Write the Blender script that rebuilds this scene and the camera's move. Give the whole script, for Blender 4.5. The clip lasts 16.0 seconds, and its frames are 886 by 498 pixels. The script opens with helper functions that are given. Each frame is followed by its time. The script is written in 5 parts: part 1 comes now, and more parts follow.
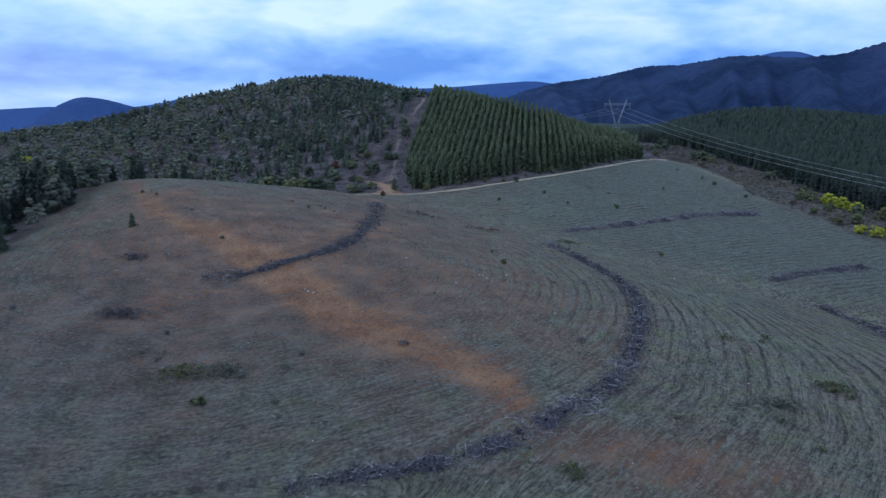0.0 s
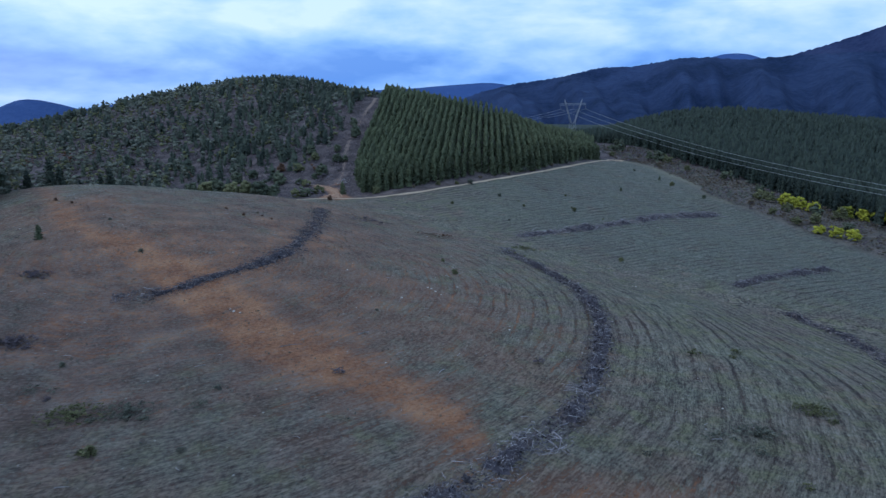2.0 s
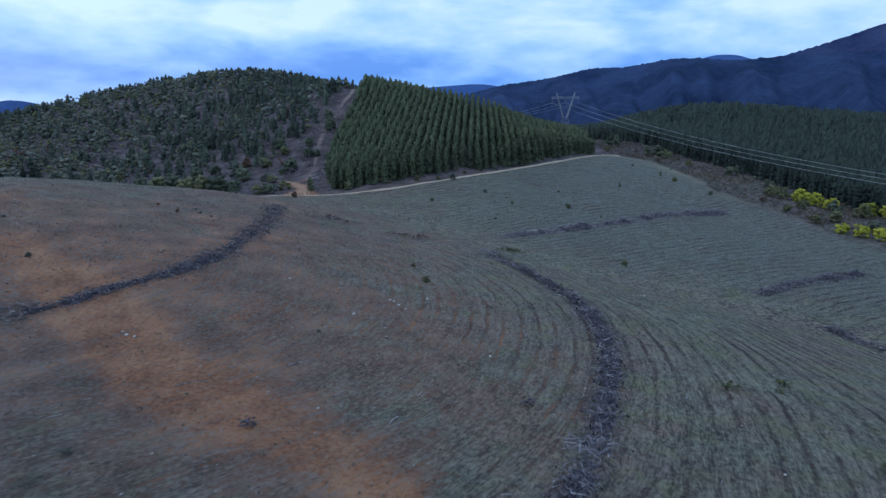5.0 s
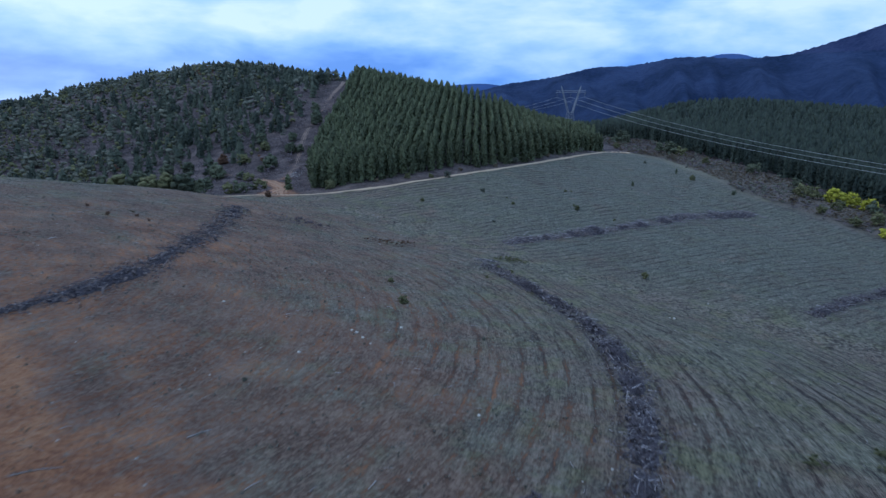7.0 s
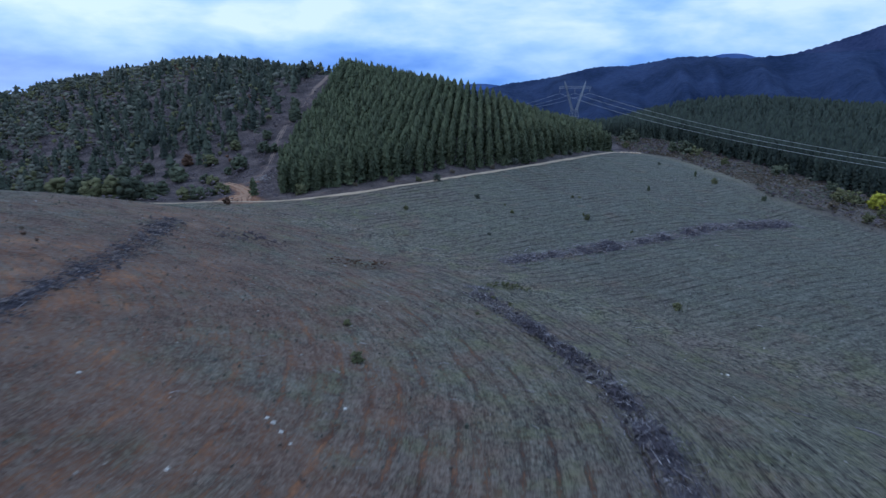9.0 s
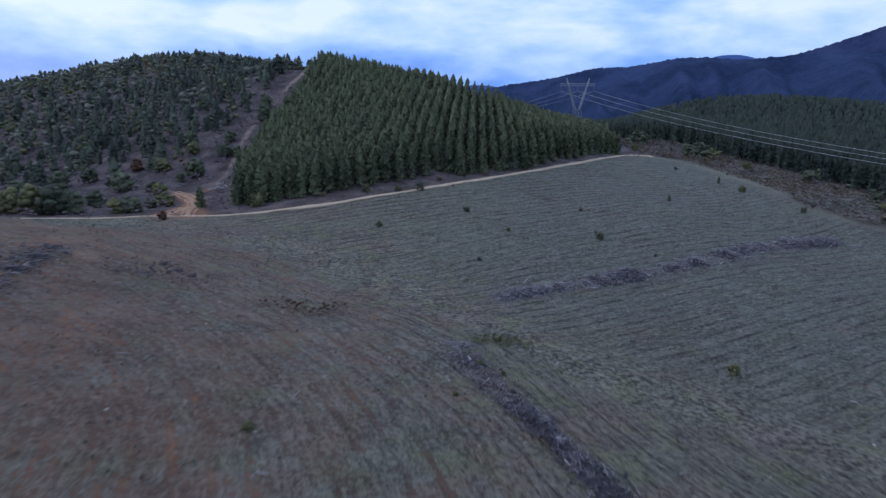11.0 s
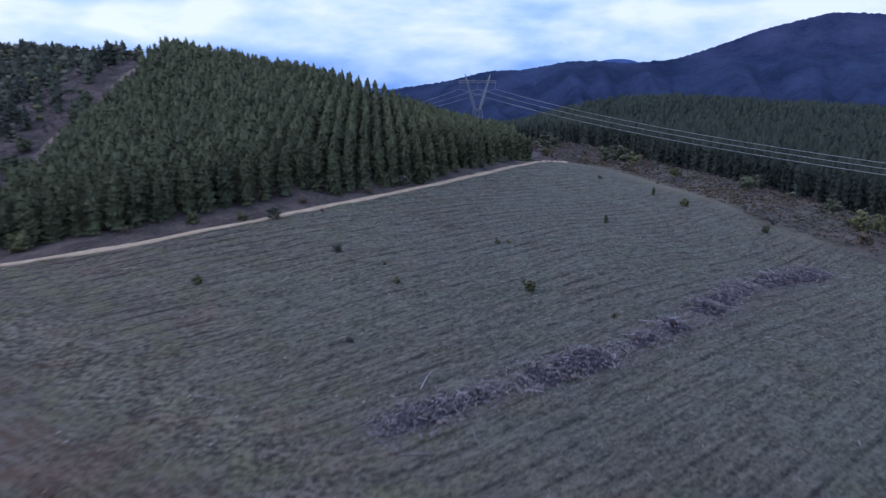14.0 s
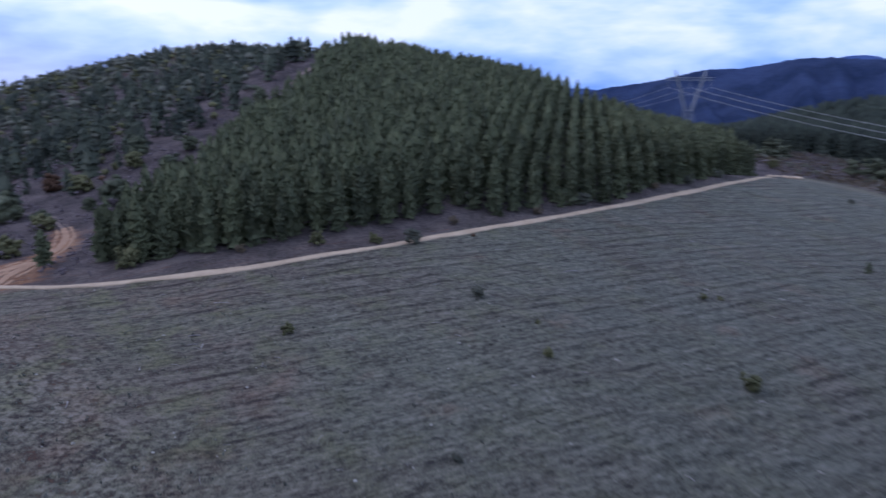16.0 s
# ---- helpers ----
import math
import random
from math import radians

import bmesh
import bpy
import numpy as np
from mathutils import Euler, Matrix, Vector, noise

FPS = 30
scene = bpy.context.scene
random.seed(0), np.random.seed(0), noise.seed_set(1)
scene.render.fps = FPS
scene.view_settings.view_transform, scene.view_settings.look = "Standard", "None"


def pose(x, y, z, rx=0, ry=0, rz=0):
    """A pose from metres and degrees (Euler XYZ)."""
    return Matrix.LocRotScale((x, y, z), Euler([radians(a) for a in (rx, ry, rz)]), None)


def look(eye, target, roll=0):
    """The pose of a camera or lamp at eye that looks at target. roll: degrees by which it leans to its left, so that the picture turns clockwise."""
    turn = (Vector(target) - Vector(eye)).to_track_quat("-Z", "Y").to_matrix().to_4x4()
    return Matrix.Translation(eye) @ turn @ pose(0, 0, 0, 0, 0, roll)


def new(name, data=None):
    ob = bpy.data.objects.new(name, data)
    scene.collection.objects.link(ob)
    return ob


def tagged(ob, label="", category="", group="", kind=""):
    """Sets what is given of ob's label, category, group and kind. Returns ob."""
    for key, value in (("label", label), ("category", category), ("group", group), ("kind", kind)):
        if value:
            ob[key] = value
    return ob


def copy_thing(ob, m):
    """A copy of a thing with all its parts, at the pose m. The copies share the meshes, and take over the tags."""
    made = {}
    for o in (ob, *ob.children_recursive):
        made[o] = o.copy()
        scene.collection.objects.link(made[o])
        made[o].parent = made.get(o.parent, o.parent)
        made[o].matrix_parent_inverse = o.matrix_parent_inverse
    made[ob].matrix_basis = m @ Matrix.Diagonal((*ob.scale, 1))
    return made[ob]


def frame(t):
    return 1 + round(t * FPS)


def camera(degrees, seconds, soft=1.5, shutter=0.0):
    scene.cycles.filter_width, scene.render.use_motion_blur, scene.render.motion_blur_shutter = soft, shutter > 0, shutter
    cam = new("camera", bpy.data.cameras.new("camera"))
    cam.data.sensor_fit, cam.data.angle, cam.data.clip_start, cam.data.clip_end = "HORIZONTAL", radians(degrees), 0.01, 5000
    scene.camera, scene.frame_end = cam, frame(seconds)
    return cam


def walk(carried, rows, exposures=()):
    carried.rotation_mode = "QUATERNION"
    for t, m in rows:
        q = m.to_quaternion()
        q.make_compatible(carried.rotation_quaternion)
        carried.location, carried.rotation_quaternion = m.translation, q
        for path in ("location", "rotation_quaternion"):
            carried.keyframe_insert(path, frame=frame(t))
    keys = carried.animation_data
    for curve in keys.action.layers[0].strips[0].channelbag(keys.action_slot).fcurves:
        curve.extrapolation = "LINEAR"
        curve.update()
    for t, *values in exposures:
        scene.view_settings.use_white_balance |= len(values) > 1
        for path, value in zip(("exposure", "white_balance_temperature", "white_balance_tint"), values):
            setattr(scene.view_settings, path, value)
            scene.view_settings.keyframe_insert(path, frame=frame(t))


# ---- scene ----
cam = camera(65.10, 16.0, soft=1.4, shutter=0.95)
# seconds, place in metres, tilt, heading
PATH = [
    (0.0, -2.24, -13.35, 31.42, 76.09, 3.46),
    (0.5, -1.72, -10.25, 31.26, 76.12, 2.51),
    (1.0, -1.18, -7.02, 31.06, 76.15, 1.39),
    (1.5, -0.61, -3.59, 30.68, 76.19, 0.73),
    (2.0, -0.00, 0.00, 30.00, 76.23, -0.00),
    (2.5, 0.71, 3.76, 29.22, 76.26, -0.35),
    (3.0, 1.34, 7.83, 28.32, 76.28, -0.59),
    (3.5, 1.95, 12.25, 27.17, 76.32, -0.76),
    (4.0, 2.71, 17.08, 25.91, 76.36, -0.86),
    (6.5, 6.91, 46.45, 19.78, 76.45, -0.47),
    (7.0, 7.82, 53.60, 18.98, 76.43, -0.48),
    (7.5, 8.47, 60.87, 18.40, 76.43, -0.50),
    (8.0, 9.37, 68.12, 17.55, 76.43, -0.46),
    (10.5, 14.27, 106.92, 13.87, 76.60, -0.45),
    (11.0, 15.18, 114.78, 13.28, 76.63, -0.58),
    (11.5, 16.17, 122.68, 12.58, 76.68, -0.92),
    (12.0, 17.10, 130.55, 12.00, 76.74, -1.85),
    (12.5, 18.11, 138.34, 11.50, 76.80, -3.52),
    (13.0, 19.25, 146.11, 11.04, 76.85, -5.53),
    (13.5, 20.47, 153.99, 10.57, 76.89, -7.74),
    (14.0, 21.91, 161.85, 10.20, 76.91, -8.96),
    (14.5, 23.66, 169.65, 10.00, 76.92, -9.53),
    (15.0, 25.18, 177.03, 9.88, 76.92, -8.59),
    (15.5, 26.60, 183.84, 9.65, 76.92, -1.08),
    (15.8, 27.46, 187.56, 9.48, 76.93, 4.83),
    (16.0, 28.04, 190.00, 9.36, 76.93, 7.41),
]

EXPOSURES = [(0.0, 0.0, 5320, 12), (8.0, 0.01, 5180, 14), (11.0, 0.04, 5580, 23), (13.5, 0.13, 5620, 28), (16.0, 0.18, 5670, 32)]
walk(cam, [(t, pose(x, y, z, tilt, 0, yaw)) for t, x, y, z, tilt, yaw in PATH], EXPOSURES)

# ---------------------------------------------------------------- sky and sun
world = bpy.data.worlds.new("overcast_sky")
scene.world = world
world.use_nodes = True
wn, wl = world.node_tree.nodes, world.node_tree.links
wn.clear()
w_out, w_bg = wn.new("ShaderNodeOutputWorld"), wn.new("ShaderNodeBackground")
w_sky = wn.new("ShaderNodeTexSky")
w_sky.sky_type, w_sky.sun_disc = "NISHITA", False
w_sky.sun_elevation, w_sky.sun_rotation = radians(24), radians(-60)
w_co, w_map = wn.new("ShaderNodeTexCoord"), wn.new("ShaderNodeMapping")
w_map.inputs["Scale"].default_value = (1.5, 1.5, 4.4)
w_map.inputs["Location"].default_value = (0.35, 0.1, 0.2)
w_n1, w_n2 = wn.new("ShaderNodeTexNoise"), wn.new("ShaderNodeTexNoise")
w_n1.inputs["Scale"].default_value, w_n1.inputs["Detail"].default_value = 2.5, 8.0
w_n1.inputs["Roughness"].default_value, w_n1.inputs["Distortion"].default_value = 0.5, 0.35
w_n2.inputs["Scale"].default_value, w_n2.inputs["Detail"].default_value = 6.5, 8.0
w_n2.inputs["Roughness"].default_value, w_n2.inputs["Distortion"].default_value = 0.52, 0.15
w_mix = wn.new("ShaderNodeMath")
w_mix.operation = "MULTIPLY_ADD"
w_mix.inputs[1].default_value = 0.46
w_ramp = wn.new("ShaderNodeValToRGB")
for k, (p, c) in enumerate([(0.50, (0.13, 0.33, 0.78)), (0.60, (0.26, 0.49, 0.90)), (0.70, (0.46, 0.68, 0.97)), (0.83, (0.79, 0.92, 1.0))]):
    e = w_ramp.color_ramp.elements[k] if k < 2 else w_ramp.color_ramp.elements.new(p)
    e.position, e.color = p, (*c, 1)
w_scale = wn.new("ShaderNodeMixRGB")
w_scale.blend_type = "MULTIPLY"
w_scale.inputs[0].default_value = 1.0
w_scale.inputs[2].default_value = (0.1, 0.1, 0.1, 1)
w_blend = wn.new("ShaderNodeMixRGB")
w_blend.inputs[0].default_value = 0.88
wl.new(w_co.outputs["Generated"], w_map.inputs["Vector"])
wl.new(w_map.outputs[0], w_n1.inputs["Vector"])
wl.new(w_map.outputs[0], w_n2.inputs["Vector"])
wl.new(w_n2.outputs["Fac"], w_mix.inputs[0])
wl.new(w_n1.outputs["Fac"], w_mix.inputs[2])
# cloud base by height: bright rags on the horizon, a darker bank over them, paler cloud higher up
w_sep, w_low, w_up = wn.new("ShaderNodeSeparateXYZ"), wn.new("ShaderNodeMath"), wn.new("ShaderNodeMath")
w_low.operation, w_up.operation = "MULTIPLY_ADD", "ADD"
w_low.inputs[1].default_value, w_low.inputs[2].default_value = 4.0, 0.2
w_bank = wn.new("ShaderNodeValToRGB")
for k, (p, c) in enumerate([(0.10, 0.15), (0.19, 0.055), (0.32, 0.062), (0.44, 0.135), (0.60, 0.25)]):
    e = w_bank.color_ramp.elements[k] if k < 2 else w_bank.color_ramp.elements.new(p)
    e.position, e.color = p, (c, c, c, 1)
w_flat = wn.new("ShaderNodeMath")
w_flat.operation = "MULTIPLY_ADD"
w_flat.inputs[1].default_value, w_flat.inputs[2].default_value = 0.76, -0.03
wl.new(w_co.outputs["Generated"], w_sep.inputs[0])
wl.new(w_sep.outputs[2], w_low.inputs[0])
wl.new(w_low.outputs[0], w_bank.inputs[0])
wl.new(w_bank.outputs[0], w_up.inputs[0])
wl.new(w_mix.outputs[0], w_flat.inputs[0])
wl.new(w_flat.outputs[0], w_up.inputs[1])
wl.new(w_up.outputs[0], w_ramp.inputs[0])
wl.new(w_sky.outputs[0], w_scale.inputs[1])
wl.new(w_scale.outputs[0], w_blend.inputs[1])
wl.new(w_ramp.outputs[0], w_blend.inputs[2])
wl.new(w_blend.outputs[0], w_bg.inputs["Color"])
w_bg.inputs["Strength"].default_value = 1.0
wl.new(w_bg.outputs[0], w_out.inputs[0])

sun_data = bpy.data.lights.new("sun", "SUN")
sun_data.energy, sun_data.angle, sun_data.color = 0.55, radians(25), (1.0, 0.95, 0.88)
sun = new("sun", sun_data)
sun.matrix_world = look((-300, 200, 300), (0, 200, 0))


# ---------------------------------------------------------------- materials
def material(name, rough=0.9, spec=0.2):
    m = bpy.data.materials.new(name)
    m.use_nodes = True
    b = m.node_tree.nodes["Principled BSDF"]
    b.inputs["Roughness"].default_value = rough
    b.inputs["Specular IOR Level"].default_value = spec
    return m, m.node_tree.nodes, m.node_tree.links, b


def noise_node(n, l, scale, detail=4.0, vec=None, rough=0.55, stretch=None):
    t = n.new("ShaderNodeTexNoise")
    t.inputs["Scale"].default_value, t.inputs["Detail"].default_value, t.inputs["Roughness"].default_value = scale, detail, rough
    if vec is None:
        g = n.new("ShaderNodeNewGeometry")
        vec = g.outputs["Position"]
    if stretch:
        mp = n.new("ShaderNodeMapping")
        mp.inputs["Scale"].default_value = stretch
        l.new(vec, mp.inputs["Vector"])
        vec = mp.outputs[0]
    l.new(vec, t.inputs["Vector"])
    return t.outputs["Fac"]


def ramp(n, l, fac, stops):
    r = n.new("ShaderNodeValToRGB")
    for k, (p, c) in enumerate(stops):
        e = r.color_ramp.elements[k] if k < 2 else r.color_ramp.elements.new(p)
        e.position = p
        e.color = (*c, 1) if isinstance(c, tuple) else (c, c, c, 1)
    l.new(fac, r.inputs[0])
    return r.outputs[0]


def mix(n, l, fac, a, b, mode="MIX"):
    m = n.new("ShaderNodeMixRGB")
    m.blend_type = mode
    for sock, v in zip(m.inputs, (fac, a, b)):
        if isinstance(v, tuple):
            sock.default_value = (*v, 1)
        elif isinstance(v, (int, float)):
            sock.default_value = v
        else:
            l.new(v, sock)
    return m.outputs[0]


def math_node(n, l, op, a, b=0.0, clamp=False):
    m = n.new("ShaderNodeMath")
    m.operation, m.use_clamp = op, clamp
    for sock, v in zip(m.inputs, (a, b)):
        if isinstance(v, (int, float)):
            sock.default_value = v
        else:
            l.new(v, sock)
    return m.outputs[0]


def bump(n, l, bsdf, height, strength, dist):
    b = n.new("ShaderNodeBump")
    b.inputs["Strength"].default_value, b.inputs["Distance"].default_value = strength, dist
    l.new(height, b.inputs["Height"])
    l.new(b.outputs[0], bsdf.inputs["Normal"])


def attribute(n, name):
    a = n.new("ShaderNodeAttribute")
    a.attribute_name = name
    return a.outputs["Fac"]


ROW_GAP = 2.7


def ground_material():
    m, n, l, b = material("pasture_and_clay")
    big, mid, fine = noise_node(n, l, 0.05, 7, rough=0.62), noise_node(n, l, 0.16, 6), noise_node(n, l, 1.7, 8, rough=0.72)
    speck = noise_node(n, l, 6.5, 4, rough=0.7)
    # the old planting rows: streaks that run along them, and thin dark furrows 3 m apart
    row, along = attribute(n, "row"), attribute(n, "along")
    vec = n.new("ShaderNodeCombineXYZ")
    l.new(row, vec.inputs[0])
    l.new(along, vec.inputs[1])
    streak = noise_node(n, l, 1.0, 5, vec.outputs[0], 0.6, (0.85, 0.05, 1.0))
    thread = noise_node(n, l, 1.0, 4, vec.outputs[0], 0.65, (1.8, 0.26, 1.0))
    hair = noise_node(n, l, 1.0, 4, vec.outputs[0], 0.65, (4.6, 0.9, 1.0))
    wob = math_node(n, l, "ADD", row, math_node(n, l, "MULTIPLY", mid, 1.2))
    wave = math_node(n, l, "SINE", math_node(n, l, "MULTIPLY", wob, 6.28318 / ROW_GAP))
    wave = math_node(n, l, "SUBTRACT", 0.20, math_node(n, l, "POWER", math_node(n, l, "ADD", math_node(n, l, "MULTIPLY", wave, 0.5), 0.5), 8.0))
    amount = ramp(n, l, noise_node(n, l, 0.05, 3), [(0.36, 0.02), (0.58, 0.09)])
    plough = math_node(n, l, "MULTIPLY", attribute(n, "plough"), ramp(n, l, noise_node(n, l, 1.0, 4, vec.outputs[0], 0.6, (0.22, 0.09, 1.0)), [(0.38, 0.15), (0.58, 1.35)]))
    amount = math_node(n, l, "MULTIPLY", amount, plough)
    g = math_node(n, l, "ADD", math_node(n, l, "MULTIPLY", mid, 0.10), math_node(n, l, "MULTIPLY", fine, 0.42))
    # streaks fade where the two plantings meet
    meet = attribute(n, "meet")
    lines = math_node(n, l, "ADD", math_node(n, l, "MULTIPLY", streak, 0.13), math_node(n, l, "ADD", math_node(n, l, "MULTIPLY", thread, 0.34), math_node(n, l, "MULTIPLY", hair, 0.42)))
    loose = math_node(n, l, "ADD", math_node(n, l, "MULTIPLY", noise_node(n, l, 1.6, 5), 0.62), math_node(n, l, "MULTIPLY", noise_node(n, l, 0.4, 5), 0.27))
    g = math_node(n, l, "ADD", g, mix(n, l, meet, lines, loose))
    g = math_node(n, l, "ADD", g, math_node(n, l, "MULTIPLY", wave, amount))
    g = math_node(n, l, "ADD", g, math_node(n, l, "SUBTRACT", math_node(n, l, "MULTIPLY", speck, 0.26), 0.288))
    grass = ramp(n, l, g, [(0.44, (0.040, 0.036, 0.034)), (0.49, (0.086, 0.081, 0.066)), (0.54, (0.138, 0.139, 0.099)), (0.60, (0.204, 0.202, 0.147)), (0.68, (0.312, 0.300, 0.233))])
    brown = ramp(n, l, g, [(0.44, (0.042, 0.030, 0.028)), (0.53, (0.120, 0.091, 0.077)), (0.64, (0.228, 0.183, 0.156))])
    grass = mix(n, l, ramp(n, l, big, [(0.38, 0.1), (0.62, 0.75)]), grass, brown)
    green = ramp(n, l, noise_node(n, l, 0.21, 6, rough=0.65), [(0.49, 0.0), (0.64, 0.75)])
    grass = mix(n, l, green, grass, ramp(n, l, g, [(0.45, (0.062, 0.064, 0.036)), (0.62, (0.208, 0.204, 0.108))]))
    grass = mix(n, l, math_node(n, l, "MULTIPLY", attribute(n, "lush"), ramp(n, l, mid, [(0.35, 0.45), (0.6, 0.9)])), grass, ramp(n, l, g, [(0.44, (0.036, 0.037, 0.031)), (0.54, (0.101, 0.106, 0.086)), (0.66, (0.208, 0.206, 0.174))]))
    # thin reddish turf round the bare clay, and rusty patches between the rows
    clay = attribute(n, "clay")
    rust = math_node(n, l, "ADD", math_node(n, l, "MULTIPLY", clay, 1.5), math_node(n, l, "MULTIPLY", math_node(n, l, "SUBTRACT", noise_node(n, l, 0.12, 7, rough=0.65), 0.5), 2.8))
    turf = ramp(n, l, g, [(0.44, (0.050, 0.031, 0.026)), (0.53, (0.148, 0.094, 0.068)), (0.64, (0.262, 0.182, 0.138))])
    grass = mix(n, l, ramp(n, l, rust, [(0.22, 0.0), (0.85, 0.85)]), grass, turf)
    soil = ramp(n, l, math_node(n, l, "ADD", math_node(n, l, "MULTIPLY", fine, 0.6), math_node(n, l, "MULTIPLY", mid, 0.4)), [(0.38, (0.15, 0.066, 0.038)), (0.5, (0.295, 0.140, 0.070)), (0.62, (0.40, 0.225, 0.122))])
    patch = math_node(n, l, "ADD", clay, math_node(n, l, "MULTIPLY", math_node(n, l, "SUBTRACT", g, 0.5), -3.4))
    patch = math_node(n, l, "ADD", patch, math_node(n, l, "MULTIPLY", math_node(n, l, "SUBTRACT", big, 0.5), 0.9))
    patch = math_node(n, l, "ADD", patch, math_node(n, l, "MULTIPLY", math_node(n, l, "SUBTRACT", mid, 0.5), 0.8))
    litter = ramp(n, l, math_node(n, l, "ADD", math_node(n, l, "MULTIPLY", mid, 0.5), math_node(n, l, "MULTIPLY", fine, 0.5)), [(0.41, (0.045, 0.037, 0.038)), (0.5, (0.099, 0.078, 0.079)), (0.60, (0.171, 0.136, 0.130))])
    col = mix(n, l, attribute(n, "wild"), grass, litter)
    patch = math_node(n, l, "ADD", patch, math_node(n, l, "MULTIPLY", math_node(n, l, "SUBTRACT", 0.5, streak), 0.8))
    bare = math_node(n, l, "MULTIPLY", ramp(n, l, patch, [(0.32, 0.0), (0.84, 0.95)]), ramp(n, l, clay, [(0.06, 0.0), (0.30, 1.0)]))
    col = mix(n, l, bare, col, soil)
    woods = ramp(n, l, mid, [(0.35, (0.020, 0.030, 0.026)), (0.65, (0.050, 0.062, 0.050))])
    col = mix(n, l, attribute(n, "woods"), col, woods)
    pale = ramp(n, l, fine, [(0.3, (0.17, 0.16, 0.10)), (0.7, (0.30, 0.28, 0.19))])
    col = mix(n, l, attribute(n, "pale"), col, pale)
    l.new(col, b.inputs["Base Color"])
    rough = math_node(n, l, "ADD", fine, math_node(n, l, "MULTIPLY", speck, 0.4))
    rough = math_node(n, l, "ADD", rough, math_node(n, l, "MULTIPLY", math_node(n, l, "MULTIPLY", thread, 0.8), math_node(n, l, "SUBTRACT", 1.0, meet)))
    bump(n, l, b, math_node(n, l, "ADD", rough, math_node(n, l, "MULTIPLY", wave, math_node(n, l, "MULTIPLY", amount, 3.0))), 1.0, 0.5)
    return m


def foliage_material(name, dark, light, rough=0.8):
    """Leaves: tone by tree and by clump, with leafy relief."""
    m, n, l, b = material(name, rough, 0.15)
    g = n.new("ShaderNodeNewGeometry")
    o = n.new("ShaderNodeObjectInfo")
    t = math_node(n, l, "ADD", math_node(n, l, "MULTIPLY", g.outputs["Random Per Island"], 0.3), math_node(n, l, "MULTIPLY", attribute(n, "tone"), 0.7))
    t = math_node(n, l, "ADD", t, math_node(n, l, "MULTIPLY", math_node(n, l, "SUBTRACT", o.outputs["Random"], 0.5), 0.4))
    fine = noise_node(n, l, 3.4, 5, rough=0.7)
    t = math_node(n, l, "ADD", t, math_node(n, l, "MULTIPLY", math_node(n, l, "SUBTRACT", fine, 0.5), 1.0), True)
    l.new(ramp(n, l, t, [(0.0, dark), (1.0, light)]), b.inputs["Base Color"])
    bump(n, l, b, fine, 1.0, 0.35)
    return m


def plain_material(name, c0, c1, scale=3.0, rough=0.85, metal=0.0, bumps=0.5, dist=0.03, stretch=None):
    m, n, l, b = material(name, rough)
    b.inputs["Metallic"].default_value = metal
    big, fine = noise_node(n, l, scale, 5, stretch=stretch), noise_node(n, l, scale * 7, 5)
    o = n.new("ShaderNodeObjectInfo")
    g = n.new("ShaderNodeNewGeometry")
    t = math_node(n, l, "ADD", math_node(n, l, "MULTIPLY", big, 0.5), math_node(n, l, "MULTIPLY", fine, 0.3))
    t = math_node(n, l, "ADD", t, math_node(n, l, "MULTIPLY", math_node(n, l, "SUBTRACT", g.outputs["Random Per Island"], 0.5), 0.35))
    t = math_node(n, l, "ADD", t, math_node(n, l, "MULTIPLY", math_node(n, l, "SUBTRACT", o.outputs["Random"], 0.5), 0.3))
    l.new(ramp(n, l, t, [(0.18, c0), (0.62, c1)]), b.inputs["Base Color"])
    bump(n, l, b, fine, bumps, dist)
    return m


def mountain_material(name, c0, c1, scale):
    m, n, l, b = material(name, 0.95, 0.05)
    big, fine = noise_node(n, l, scale, 6), noise_node(n, l, scale * 14, 6, rough=0.7)
    t = math_node(n, l, "ADD", math_node(n, l, "MULTIPLY", big, 0.6), math_node(n, l, "MULTIPLY", fine, 0.4))
    l.new(ramp(n, l, t, [(0.38, c0), (0.62, c1)]), b.inputs["Base Color"])
    bump(n, l, b, fine, 1.0, 9.0)
    return m


M_GROUND = ground_material()
M_PINE = foliage_material("pine_needles", (0.073, 0.084, 0.050), (0.146, 0.164, 0.087))
M_HILL_PINE = foliage_material("wild_pine_needles", (0.038, 0.047, 0.040), (0.102, 0.118, 0.082))
M_FOREST = foliage_material("old_pine_needles", (0.026, 0.035, 0.030), (0.060, 0.075, 0.056))
M_GUM = foliage_material("eucalypt_leaves", (0.070, 0.075, 0.062), (0.192, 0.194, 0.145))
M_FOOT = foliage_material("dark_shrub_leaves", (0.046, 0.056, 0.040), (0.138, 0.150, 0.092))
M_OLIVE = foliage_material("olive_leaves", (0.076, 0.080, 0.040), (0.186, 0.182, 0.088))
M_RUST = foliage_material("dying_leaves", (0.075, 0.045, 0.030), (0.17, 0.095, 0.060))
M_WATTLE = foliage_material("wattle_blossom", (0.10, 0.12, 0.02), (0.60, 0.56, 0.06))
M_BRACKEN = foliage_material("dry_bracken", (0.112, 0.088, 0.060), (0.192, 0.150, 0.102))
M_HEATH = foliage_material("heath_scrub", (0.105, 0.086, 0.098), (0.205, 0.168, 0.180))
M_GRASS = foliage_material("dry_grass", (0.106, 0.109, 0.095), (0.238, 0.241, 0.204))
M_BARK = plain_material("bark", (0.05, 0.04, 0.032), (0.16, 0.13, 0.10), 2.0)
